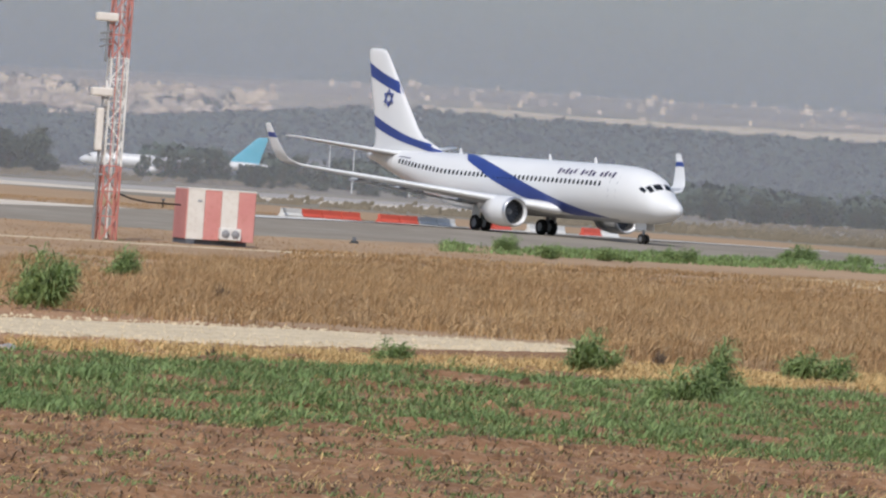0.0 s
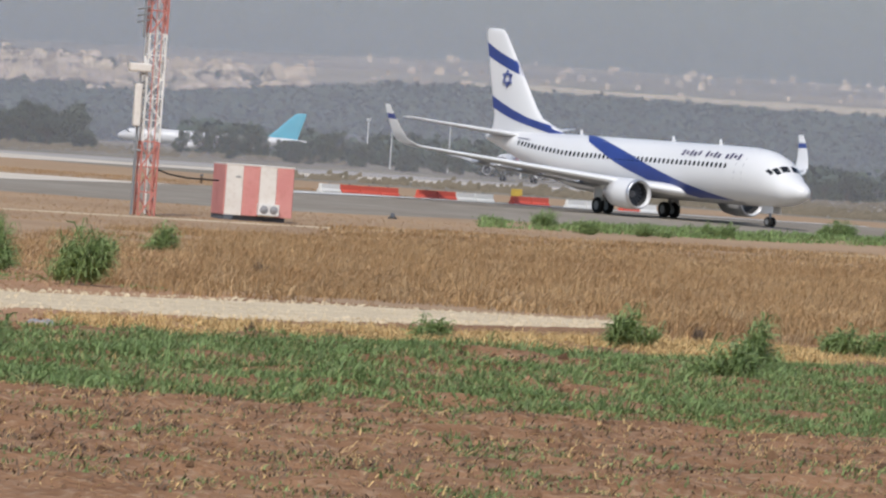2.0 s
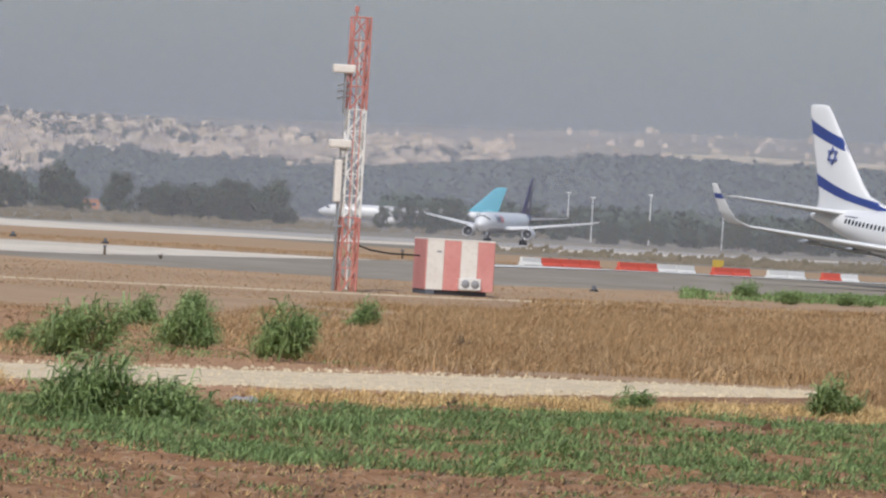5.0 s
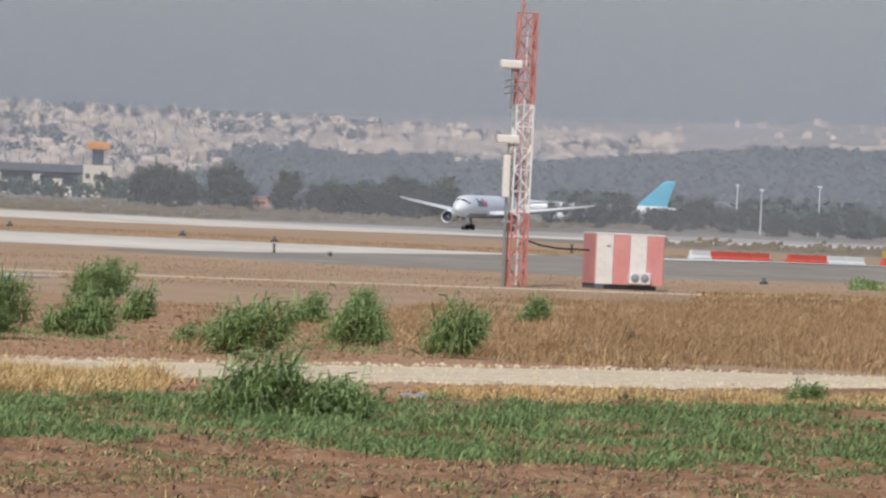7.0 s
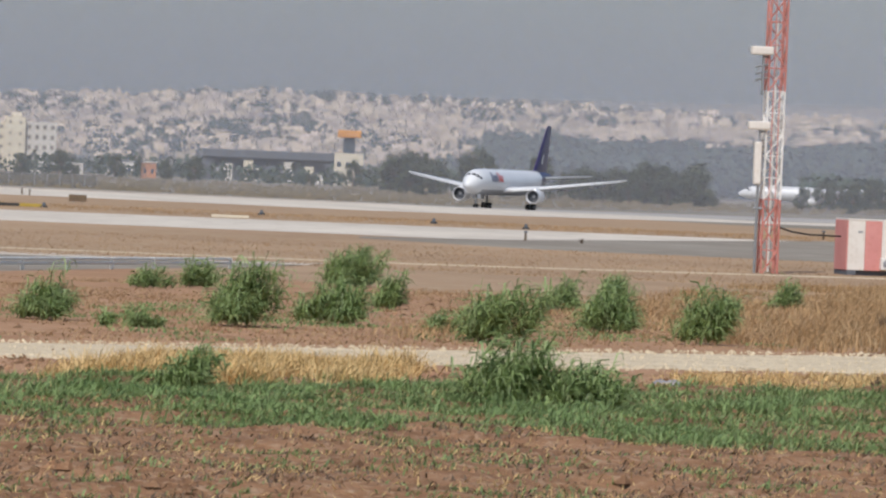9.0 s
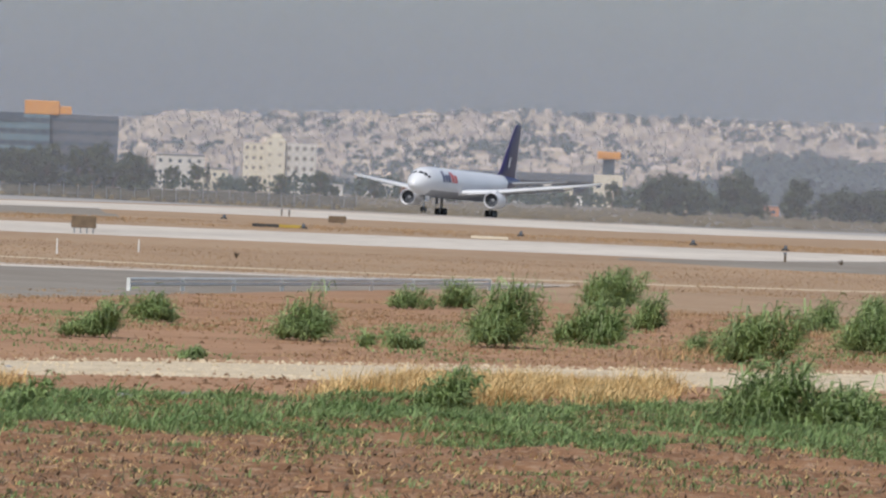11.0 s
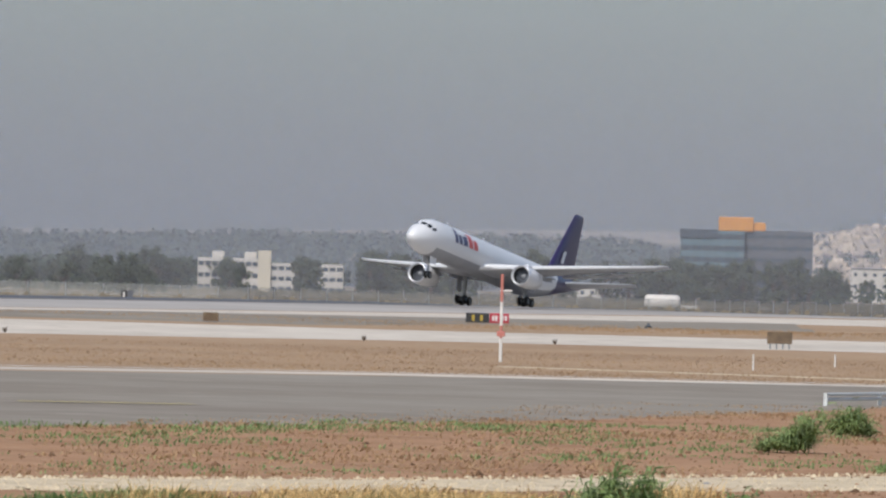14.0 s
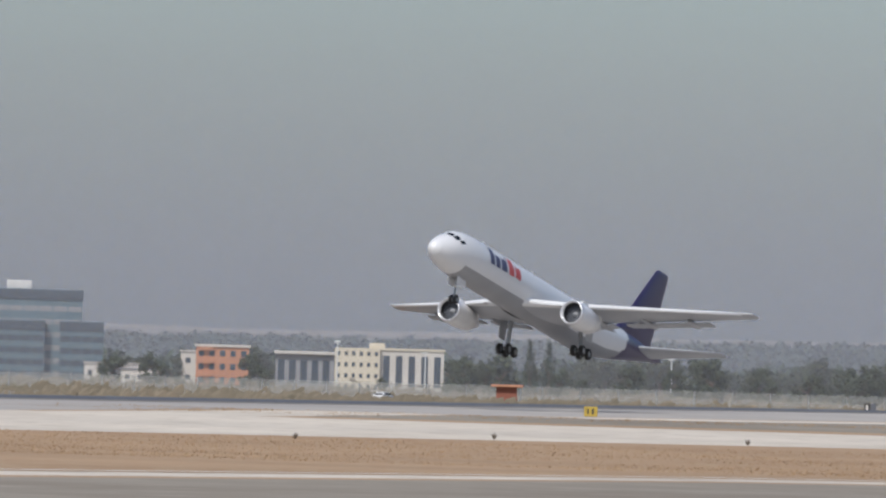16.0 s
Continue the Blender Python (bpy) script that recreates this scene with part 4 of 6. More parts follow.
field("thin_dry_grass", "thin brown dry grass among the bushes", BROWN_GRASS, 7000, band(-17.5, -8, (214, 1.2), (400, 1.0)), (.15, .6), .03, 29, patchy(.02, .25, .05, 18), category="dry grass", bend=1.25, per=7, clump=.5)
field("tall_weeds", "taller tufts of green weeds in the field", GREEN, 3600, weed_spread, (.2, .5), .036, 25, patchy(.0, .6, .16, 15), category="weeds", lean=(.25, 0), bend=1.2, per=8, clump=.14, segments=3)
field("shelter_grass", "dry grass before the equipment shelter", BROWN_GRASS, 7000, band(-8, 34, (385, 1.0), (446, 1.0)), (.15, .42), .06, 26, patchy(-.3, .1, .05, 16), category="dry grass", bend=.8, per=6, clump=.5)
field("airfield_grass", "short dry grass between the taxiways", SHORT_GRASS, 17000, band(-190, 5, (388, .25), (480, .2)), (.04, .13), .08, 19, patchy(-.5, .03, .02, 8), category="dry grass", bend=1.6, per=5, clump=1.4)
field("verge_grass", "dry grass strip beside the runway", SHORT_GRASS, 8000, band(-200, -5, (548, .06), (590, .02)), (.06, .2), .10, 20, patchy(-.3, .03, .02, 9), category="dry grass", per=5)
field("taxiway_weeds", "green weeds along the taxiway edge", GREEN, 2600, band(0, 40, (470, 1.2), (500, 1.2)), (.25, .6), .10, 21, patchy(-.1, .15, .05, 10), category="weeds", bend=.8)
field("red_field_weeds", "scattered weeds on the red field behind the track", GREEN, 6000, band(-48, -8, (215, 1.6), (282, 1.4)), (.06, .2), .05, 22, patchy(.15, .25, .08, 12), category="weeds", bend=.9)
def taxi_edge(rng, n):
    y = rng.uniform(150, 214, n)
    return np.interp(y, [150, 184, 203, 230], [-60, -52, -45, -42]) + rng.normal(.6, 2.4, n), y


field("taxiway_fringe", "low green weeds along the asphalt edge", GREEN, 1200, taxi_edge, (.08, .3), .04, 28, patchy(-.1, .3, .1, 17), category="weeds", lean=(.15, 0), bend=1.5)
field("track_end_grass", "dry brown grass over the end of the track", BROWN_GRASS, 4200, band(4.3, 22, (184, 1.1), (214, 1.2)), (.25, .6), .04, 24, patchy(-.3, .2, .08, 14), category="dry grass", bend=.75)
field("red_field_straw", "thin dry grass on the red field", SHORT_GRASS, 12000, band(-50, -6, (212, 1.6), (330, 1.1)), (.05, .18), .05, 23, patchy(-.1, .12, .05, 13), category="dry grass", bend=1.2)


def bush_mesh(seed, width, height):
    """A clump of reed grass: many leaning stems, each with long leaves that arch over and droop down the wind."""
    rng = np.random.default_rng(seed)
    stems = int(22 + 40 * width * (.6 + .4 * height))
    lobes = rng.normal(0, .24, (5, 2)) * width
    tall = rng.uniform(.5, 1.1, 5)
    lobe = rng.integers(0, 5, stems)
    root = lobes[lobe] + rng.normal(0, .105, (stems, 2)) * width
    off = np.hypot(*root.T) / (.5 * width)
    high = height * np.clip(1.0 - .38 * off ** 2, .25, 1) * tall[lobe] * rng.uniform(.5, 1.1, stems)
    lean = root * .42 / max(height, .5) + np.array([.36, 0]) + rng.normal(0, .14, (stems, 2))
    each = 16
    f = rng.uniform(.06, 1.0, (stems, each)) ** .85
    base = np.zeros((stems, each, 3))
    base[..., :2] = root[:, None] + lean[:, None] * high[:, None, None] * (f ** 1.5)[..., None]
    base[..., 2] = high[:, None] * f * .92
    base = base.reshape(-1, 3)
    n = len(base)
    way = rng.normal(0, 1, (n, 2)) + np.array([.75, 0])
    way /= np.hypot(*way.T)[:, None]
    long = rng.uniform(.24, .66, n) * np.clip(height / 1.4, .45, 1.15)
    rise = rng.uniform(.5, 1.3, n) * (1 + .6 * np.clip(f.ravel() - .7, 0, 1) / .3)
    across = np.stack([-way[:, 1], way[:, 0], rng.normal(0, .45, n)], 1) * (rng.uniform(.022, .044, n) / 2)[:, None]
    verts = np.zeros((n, 7, 3))
    for k, (out, up, w) in enumerate(((0, 0, .7), (.34, .34, 1.0), (.68, .36, .75), (.92, .08, 0))):
        mid = base + np.concatenate([way * (long * out)[:, None], (long * up * rise)[:, None]], 1)
        if k < 3:
            verts[:, 2 * k], verts[:, 2 * k + 1] = mid - across * w, mid + across * w
        else:
            verts[:, 6] = mid
    b = np.arange(n)[:, None] * 7
    quads = np.concatenate([b + np.array([0, 1, 3, 2]), b + np.array([2, 3, 5, 4])]).tolist()
    tips = (b + np.array([4, 5, 6])).tolist()
    return mesh_of("leaves", verts.reshape(-1, 3), quads + tips, BUSH)


_bm = tube(fresh(), (0, 0, 0), (0, 0, 1), .018, .006, 5)
STEM_MESH = bpy.data.meshes.new("stem")
_bm.to_mesh(STEM_MESH)
_bm.free()
STEM_MESH.materials.append(BUSH)


def bush(x, y, width, height, seed, label):
    clump = thing("grass_bush", label, "bush", pose(x, y, land(x, y) - .02))
    part("leaves", bush_mesh(seed, width, height), None, clump)
    rng = np.random.default_rng(seed + 9)
    for k in range(5):
        a, r = rng.uniform(0, 2 * math.pi), abs(rng.normal(0, .18)) * width
        stem = new("stem", STEM_MESH)
        stem.parent = clump
        stem.matrix_basis = pose(r * math.cos(a), r * math.sin(a), 0, rng.normal(0, 8), rng.uniform(5, 28), 0) @ Matrix.Diagonal((1, 1, height * rng.uniform(.6, .95), 1))
    return clump


REED = "wind-blown clump of tall green reed grass on red soil"
LUSH = "broad clump of tall green reed grass beside the gravel track"
LOW = "low green bush in dry grass"
for i, (x, y, w, h, label) in enumerate((
        (-10.0, 201, 1.25, 1.55, REED), (-11.5, 286, .95, 1.1, LOW), (24.0, 527, 2.1, 1.3, LOW), (4.95, 155, 1.05, .95, LUSH), (3.4, 178, 1.0, .95, REED), (8.6, 184, 1.6, .85, LOW),
        (3.5, 489, 2.0, 1.0, LOW), (-26.1, 196, 1.4, 1.5, REED), (-23.8, 192.5, .95, .75, LOW), (-21.7, 198, 2.0, 1.55, LUSH), (-20.3, 207, 1.4, 1.6, REED), (-28.5, 300, 3.0, 1.7, LUSH),
        (-21.5, 241, 1.3, 1.2, REED), (-16.9, 202, .95, .75, LOW), (-14.6, 193, 1.9, 1.9, REED), (-13.3, 215, 1.7, 1.7, REED), (-17.5, 256, 1.3, 1.1, LOW), (-10.6, 142.5, 1.9, 1.3, LUSH),
        (-9.5, 143, 1.3, 1.1, LUSH), (-8.9, 142.5, 1.0, .75, LUSH), (-32.4, 268, 1.5, .9, LOW), (-31.6, 273, 1.1, 1.1, REED), (-16.3, 143, 1.2, .85, REED), (-24.0, 130, 1.45, 1.05, LUSH),
        (-22.4, 131.5, .85, .65, REED), (-30.2, 190, 1.35, 1.15, REED), (-33.0, 214, .95, 1.1, REED), (-12.4, 262, 1.0, .7, LOW), (-25.6, 172, .5, .3, LOW), (-18.5, 300, 1.6, .9, LOW),
        (6.5, 470, 1.8, .9, LOW), (10, 478, 2.2, .9, LOW), (15, 496, 2.2, .9, LOW), (28, 530, 1.6, .9, LOW), (-.95, 172, .8, .6, LOW), (6.0, 168, .7, 1.1, REED))):
    bush(x - .16 * h, y, w, h * 1.02, 100 + i, label)


def dead_shrub(x, y, size, seed):
    shrub = thing("dead_shrub", "dark dry dead shrub among brown grass", "shrub", pose(x, y, land(x, y)))
    bm, rng = fresh(), np.random.default_rng(seed)
    for k in range(26):
        a, u = rng.uniform(0, 6.28), rng.uniform(.3, 1)
        tip = Vector((math.cos(a) * size * .5 * u, math.sin(a) * size * .5 * u, size * rng.uniform(.4, 1)))
        tube(bm, (0, 0, 0), tip, .02, .008, 4)
        tube(bm, tip * .6, tip * .6 + Vector((rng.normal(0, .15), rng.normal(0, .15), .2)) * size, .012, .004, 4)
    part("branches", bm, TWIG, shrub)


for i, (x, y, s) in enumerate(((-6.6, 238, .65), (5.3, 186, .45), (-4.6, 163.5, .35), (-62, 432, .4), (-94, 488, .4), (-140, 466, .45), (-126, 474, .4), (-105, 482, .35), (-146, 445, .4), (-33, 498, .4))):
    dead_shrub(x, y, s, 300 + i)


# stones on the field
def stone(x, y, s, seed):
    bm = fresh()
    bmesh.ops.create_icosphere(bm, subdivisions=2, radius=s)
    for v in bm.verts:
        v.co *= 1 + .3 * noise.noise(v.co / s * 1.3 + Vector((seed, 0, 0)))
        v.co.z *= .6
    me = bpy.data.meshes.new("stone")
    bm.to_mesh(me)
    bm.free()
    me.materials.append(ROOF_GREY)
    o = new("stone", me)
    o.location = (x, y, land(x, y) + s * .25)
    tagged(o, "pale grey stone on the red soil", "stone", "field stones")


for i, (x, y, s) in enumerate(((-8.6, 160, .22), (-20.9, 143.5, .16), (-22.0, 140, .2), (-21.2, 142, .12), (-27.4, 159, .1), (-9.0, 162, .15), (2.25, 105.7, .1))):
    stone(x, y, s, i * 3.1)
clod_rng = np.random.default_rng(6)


def lumps(x, y, s, rng):
    """Small uneven five-sided lumps sitting on the ground."""
    q = np.arange(5) * 1.257
    n = len(x)
    z = np.array([land(a, b) for a, b in zip(x, y)])
    wob = rng.uniform(.7, 1.3, (n, 5)) * s[:, None]
    low = np.stack([x[:, None] + wob * np.cos(q + x[:, None]), y[:, None] + wob * np.sin(q + x[:, None]) * 1.3, np.repeat(z[:, None] - .02, 5, 1)], 2)
    top = np.stack([x + rng.normal(0, .25, n) * s, y, z + s * rng.uniform(.4, .8, n)], 1)[:, None]
    k = np.arange(n)[:, None] * 6
    faces = np.concatenate([k + np.array([i, (i + 1) % 5, 5]) for i in range(5)]).tolist()
    return np.concatenate([low, top], 1).reshape(-1, 3), faces


_x, _y = clod_rng.uniform(-33, 10, 22000), clod_rng.uniform(90, 168, 22000)
_x = np.r_[_x, clod_rng.uniform(-44, -7, 2600)]
_y = np.r_[_y, 212 + 1.5 * _x[22000:] + clod_rng.uniform(0, 95, 2600)]
verts, faces = lumps(_x, _y, clod_rng.gamma(2.2, .022, len(_x)).clip(.02, .16), clod_rng)
tagged(new("soil_clods", mesh_of("soil_clods", verts, faces, CLOD)), "crumbly red soil clods on the ploughed field", "soil", kind="stuff")
gravel_rng = np.random.default_rng(5)
_x = gravel_rng.uniform(-45, 5, 12000)
_lo = np.interp(_x, [-75, -32.1, -24.9, -15, -3.6, 2.5, 6], [98, 147.5, 158, 168, 181, 194, 203])
_hi = np.interp(_x, [-82, -33.8, -26.7, -16, -4.2, 2.5, 6], [100, 155, 169.5, 183, 199, 203, 205])
_y = _lo + (_hi - _lo) * gravel_rng.uniform(-.12, 1.06, len(_x))
verts, faces = lumps(_x, _y, gravel_rng.gamma(2.2, .012, len(_x)).clip(.015, .075), gravel_rng)
verts[:, 2] += .05
tagged(new("gravel_stones", mesh_of("gravel_stones", verts, faces, GRAVEL)), "loose pale gravel stones on the track", "gravel", kind="stuff")


# ---- airfield fittings ----
def barrier(x, y, turn, red, length):
    b = thing("barrier", ("red" if red else "white") + " plastic road barrier on the taxiway", "barrier", pose(x, y, land(x, y) + .04, 0, 0, turn), "barrier row")
    bm = fresh()
    prof = [(-.28, 0), (-.28, .12), (-.13, .28), (-.10, .62), (.10, .62), (.13, .28), (.28, .12), (.28, 0)]
    rows = [[bm.verts.new((sx * length / 2, py, pz)) for py, pz in prof] for sx in (-1, 1)]
    for k in range(len(prof)):
        bm.faces.new((rows[0][k], rows[1][k], rows[1][(k + 1) % 8], rows[0][(k + 1) % 8]))
    bm.faces.new(rows[0][::-1])
    bm.faces.new(rows[1])
    part("shell", bm, BARRIER_RED if red else BARRIER_WHITE, b)
    part("cap", tube(fresh(), (0, 0, .6), (0, 0, .68), .07), DARK_ROOF, b)


BARRIERS = "wrrrgrrwwgrrgwwgrwg"
for i, c in enumerate(BARRIERS):
    if c != "g":
        u = i / (len(BARRIERS) - 1)
        barrier(-10.9 + 24.5 * u, 559 + 34 * u, 54, c == "r", 2.2)


def board_sign(name, x, y, faces, height, label, turn=0, legs=2, low=.25):
    """An airfield sign: a row of panels (width, material, bars) on short legs."""
    s = thing(name, label, "sign", pose(x, y, land(x, y), 0, 0, turn))
    total = sum(f[0] for f in faces)
    left = -total / 2
    for w, mat, marks in faces:
        panel = part("panel", box(fresh(), (left, -.12, low), (left + w - .03, .12, low + height), .02), mat, s)
        for mx, mw, mz, mh, mm in marks:
            part("mark", box(fresh(), (left + mx * w, -.128, low + mz * height), (left + (mx + mw) * w, -.119, low + (mz + mh) * height)), mm, panel, "sign lettering shown as plain bars")
        left += w
    for k in range(legs):
        px = -total / 2 + total * (k + .5) / legs
        part("leg", tube(fresh(), (px, 0, 0), (px, 0, low + .05), .05), STEEL, s)
    return s


text_w = [(.14, .10, .25, .5, LINE_WHITE), (.28, .12, .25, .5, LINE_WHITE), (.48, .08, .45, .12, LINE_WHITE), (.62, .10, .25, .5, LINE_WHITE), (.78, .1, .25, .5, LINE_WHITE)]
text_y = [(.25, .12, .2, .6, SIGN_YELLOW), (.6, .12, .2, .6, SIGN_YELLOW)]
text_b = [(.22, .12, .22, .56, SIGN_BLACK), (.55, .16, .22, .56, SIGN_BLACK)]
board_sign("taxiway_sign", -80.7, 494, [(1.6, RUST, [])], .75, "weathered brown airfield sign seen from behind", 8, 4, .35)
board_sign("taxiway_sign", -91.5, 700, [(1.6, RUST, [])], .6, "weathered brown airfield sign seen from behind", 8, 2, .1)
board_sign("runway_sign", -114.9, 570, [(1.75, SIGN_BLACK, text_y), (1.45, SIGN_RED, text_w)], .72, "black and red runway holding position sign", 8, 3, .1)
board_sign("taxiway_sign", -127.2, 534, [(1.1, RUST, [])], .6, "weathered brown airfield sign seen from behind", 10, 2, .1)
board_sign("runway_marker", -204.6, 820, [(.7, SIGN_BLACK, [(.3, .3, .2, .6, LINE_WHITE)]), (.6, DARK_ROOF, [])], .9, "black runway distance marker sign", 12, 2, .1)
board_sign("taxiway_sign", -173.5, 604, [(1.1, SIGN_YELLOW, text_b)], .8, "yellow taxiway sign with dark marks", 14, 2, .1)
board_sign("taxiway_sign", 3.5, 832, [(1.2, SIGN_YELLOW, [])], .9, "yellow taxiway sign far along the airfield", 0, 2, .2)
board_sign("ground_board", -76.0, 549, [(1.9, SIGN_BLACK, []), (1.6, SIGN_YELLOW, [])], .22, "low black and yellow ground board", 8, 3, .02)
board_sign("ground_board", -60.0, 540, [(2.6, CREAM, [])], .18, "low pale ground board", 8, 3, .02)


def guard_rail(a, b):
    rail = thing("guard_rail", "low galvanised steel guard rail beside the taxiway", "guard rail", pose(0, 0, 0))
    n = 9
    for k in range(n):
        x, y = a[0] + (b[0] - a[0]) * k / (n - 1), a[1] + (b[1] - a[1]) * k / (n - 1)
        part("post", box(fresh(), (x - .07, y - .07, land(x, y)), (x + .07, y + .07, land(x, y) + .5), .01), GALVANISED, rail)
    for z in (.26, .44):
        for k in range(n - 1):
            p = [(a[0] + (b[0] - a[0]) * q / (n - 1), a[1] + (b[1] - a[1]) * q / (n - 1)) for q in (k, k + 1)]
            part("beam", tube(fresh(), (*p[0], land(*p[0]) + z), (*p[1], land(*p[1]) + z), .06, sides=6), GALVANISED, rail)


guard_rail((-44.5, 283), (-38.8, 350))


def banded_pole(x, y):
    p = thing("marker_pole", "slender red and white banded pole with a small crossarm", "pole", pose(x, y, land(x, y)))
    for z0, z1, m in ((0, 1.3, MAST_WHITE), (1.3, 2.0, MAST_RED), (2.0, 3.3, MAST_WHITE), (3.3, 4.8, MAST_RED)):
        part("band", tube(fresh(), (0, 0, z0), (0, 0, z1), .085, sides=10), m, p)
    part("crossarm", tube(fresh(), (-.1, 0, 3.9), (.55, 0, 3.9), .05), MAST_WHITE, p)
    part("box", box(fresh(), (-.22, -.12, 1.4), (.22, .12, 1.7), .03), MAST_RED, p, "small red box")


banded_pole(-84.6, 423.5)
for x, y, h in ((-70.2, 421, .8), (-68.4, 438, .65)):
    st = thing("marker_stake", "thin white marker stake in dry grass", "stake", pose(x, y, land(x, y)), "marker stakes")
    part("stick", tube(fresh(), (0, 0, 0), (0, 0, h), .05, .04, 6), MAST_WHITE, st)
    part("cap", tube(fresh(), (0, 0, h), (0, 0, h + .06), .06, .05, 6), BOX_WHITE, st)
for x, y in ((-103.8, 575), (-74, 548), (-93, 640), (-60, 560), (-5.35, 475), (-40, 545), (-47, 552)):
    lamp = thing("edge_light", "small dark runway edge light", "light", pose(x, y, land(x, y) + .03), "edge lights")
    part("base", tube(fresh(), (0, 0, 0), (0, 0, .14), .30, .22, 12), SIGN_BLACK, lamp)
    part("lens", tube(fresh(), (0, 0, .14), (0, 0, .36), .14, .1, 10), DARK_ROOF, lamp)
for x, y in ((-36.7, 500), (-112.4, 815), (-111.2, 812), (-20, 560)):
    post = thing("marker_post", "short dark marker post beside the runway", "post", pose(x, y, land(x, y)), "marker posts")
    part("shaft", tube(fresh(), (0, 0, 0), (0, 0, .55), .09, .07, 8), RUST, post)
    part("cap", tube(fresh(), (0, 0, .55), (0, 0, .66), .14, .1, 8), DARK_ROOF, post)
marker = thing("marker_pole", "slim red and white striped marker pole on the taxiway", "marker pole", pose(-64.4, 197.2, land(-64.4, 197.2) + .02))
part("foot", box(fresh(), (-.16, -.16, 0), (.16, .16, .05), .01), SIGN_BLACK, marker)
part("lower_band", tube(fresh(), (0, 0, .05), (0, 0, .12), .055, .05, 12), BARRIER_RED, marker)
part("middle_band", tube(fresh(), (0, 0, .12), (0, 0, .2), .05, .05, 12), WHITE_PAINT, marker, "white band")
part("head", tube(fresh(), (0, 0, .2), (0, 0, .44), .085, .075, 12), BARRIER_RED, marker, "orange red head")


# ---- behind the runway ----
def cut(name, lo, hi, mat, parent, rows, cols, glass, label="", win=(.55, .55), bands=False):
    """A block of a building with each window of its front set into it."""
    w = part(name, box(fresh(), lo, hi, .06), mat, parent, label)
    wx, hz = (hi[0] - lo[0]) / cols, (hi[2] - lo[2]) / rows
    a, b = wx * (1.0 if bands else win[0]), hz * win[1]
    me = mesh_of("window", [(-a / 2, 0, -b / 2), (a / 2, 0, -b / 2), (a / 2, 0, b / 2), (-a / 2, 0, b / 2), (-a / 2, .12, -b / 2), (a / 2, .12, -b / 2), (a / 2, .12, b / 2), (-a / 2, .12, b / 2)],
                 [(0, 1, 2, 3), (0, 4, 5, 1), (1, 5, 6, 2), (2, 6, 7, 3), (3, 7, 4, 0)], glass)
    for r in range(rows):
        for c in range(cols):
            o = new("window", me)
            o.parent = w
            o.location = (lo[0] + wx * (c + .5), lo[1] - .06, lo[2] + hz * (r + .5))
    return w


def building(x, y, label, name="building"):
    turn = math.degrees(math.atan2(-x, y))
    return thing(name, label, "building", pose(x, y, -5.4, 0, 0, turn))


teal = building(-371.8, 2215, "teal glass office block with an orange roof structure")
cut("tower", (-19, 0, 0), (-1, 14, 19.8), TEAL_GLASS, teal, 6, 6, BLUE_GLASS, win=(.9, .45))
cut("wing", (-1, 3, 0), (18.5, 16, 20.2), DARK_ROOF, teal, 6, 5, BLUE_GLASS, win=(.9, .3))
part("top_floor", box(fresh(), (-19.3, -.4, 17.6), (-8.5, 8, 20.2), .1), BLUE_GLASS, teal)
part("roof_structure", box(box(fresh(), (-8.4, 2, 19.8), (1.5, 10, 23.8), .3), (1.5, 3, 19.8), (5.0, 9, 22.4), .3), ORANGE, teal, "orange roof structure")
office = building(-657, 1810, "stepped glass office block with white bands")
cut("upper_block", (-14, 3, 0), (7.5, 14, 22.2), TEAL_GLASS, office, 7, 6, ROOF_GREY, win=(.9, .4))
part("top_band", box(fresh(), (-14.2, 2.7, 19.6), (7.7, 14.2, 22.0), .1), BLUE_GLASS, office, "dark glass top floor")
for x0, x1 in ((-14, -1.5), (2.2, 12.8)):
    cut("lower_block", (x0, 0, 0), (x1, 5, 14.6), TEAL_GLASS, office, 5, 4, BLUE_GLASS, win=(.92, .5))
    part("top_band", box(fresh(), (x0 - .1, -.2, 12.0), (x1 + .1, 5, 14.4), .1), BLUE_GLASS, office)
part("roof_plant", box(fresh(), (-11, 5, 22.2), (-5, 9, 24.2), .2), BARRIER_WHITE, office)
stone_office = building(-536, 1700, "cream stone office building with dark window bays")
cut("main_block", (-12.2, 0, 0), (-2.0, 12, 10.0), CREAM, stone_office, 4, 6, BLUE_GLASS, win=(.42, .38))
part("roof_house", box(fresh(), (-4.5, 3, 10.0), (-1.0, 9, 11.2), .1), CREAM, stone_office)
cut("bay_wing", (-2.0, 1.2, 0), (12.4, 12, 9.8), PALE_WALL, stone_office, 1, 5, BLUE_GLASS, win=(.52, .72))
part("bay_roof", box(fresh(), (-2.0, .9, 9.6), (12.6, 12, 10.1), .05), CREAM, stone_office)
low_wing = building(-560, 1720, "low grey building with pale pillars")
cut("hall", (-9, 0, 0), (9, 10, 8.6), ROOF_GREY, low_wing, 1, 7, BLUE_GLASS, win=(.6, .6))
part("canopy", box(fresh(), (-9.4, -1.2, 8.2), (9.4, 10, 8.9), .1), PALE_WALL, low_wing)
terracotta = building(-594.2, 1755, "terracotta apartment block with balconies")
cut("block", (-6.2, 0, 0), (6.2, 10, 9.4), ORANGE_WALL, terracotta, 3, 5, BLUE_GLASS, win=(.5, .45))
part("roof_edge", box(fresh(), (-6.6, -.4, 9.3), (6.6, 10.2, 9.9), .05), PALE_WALL, terracotta)
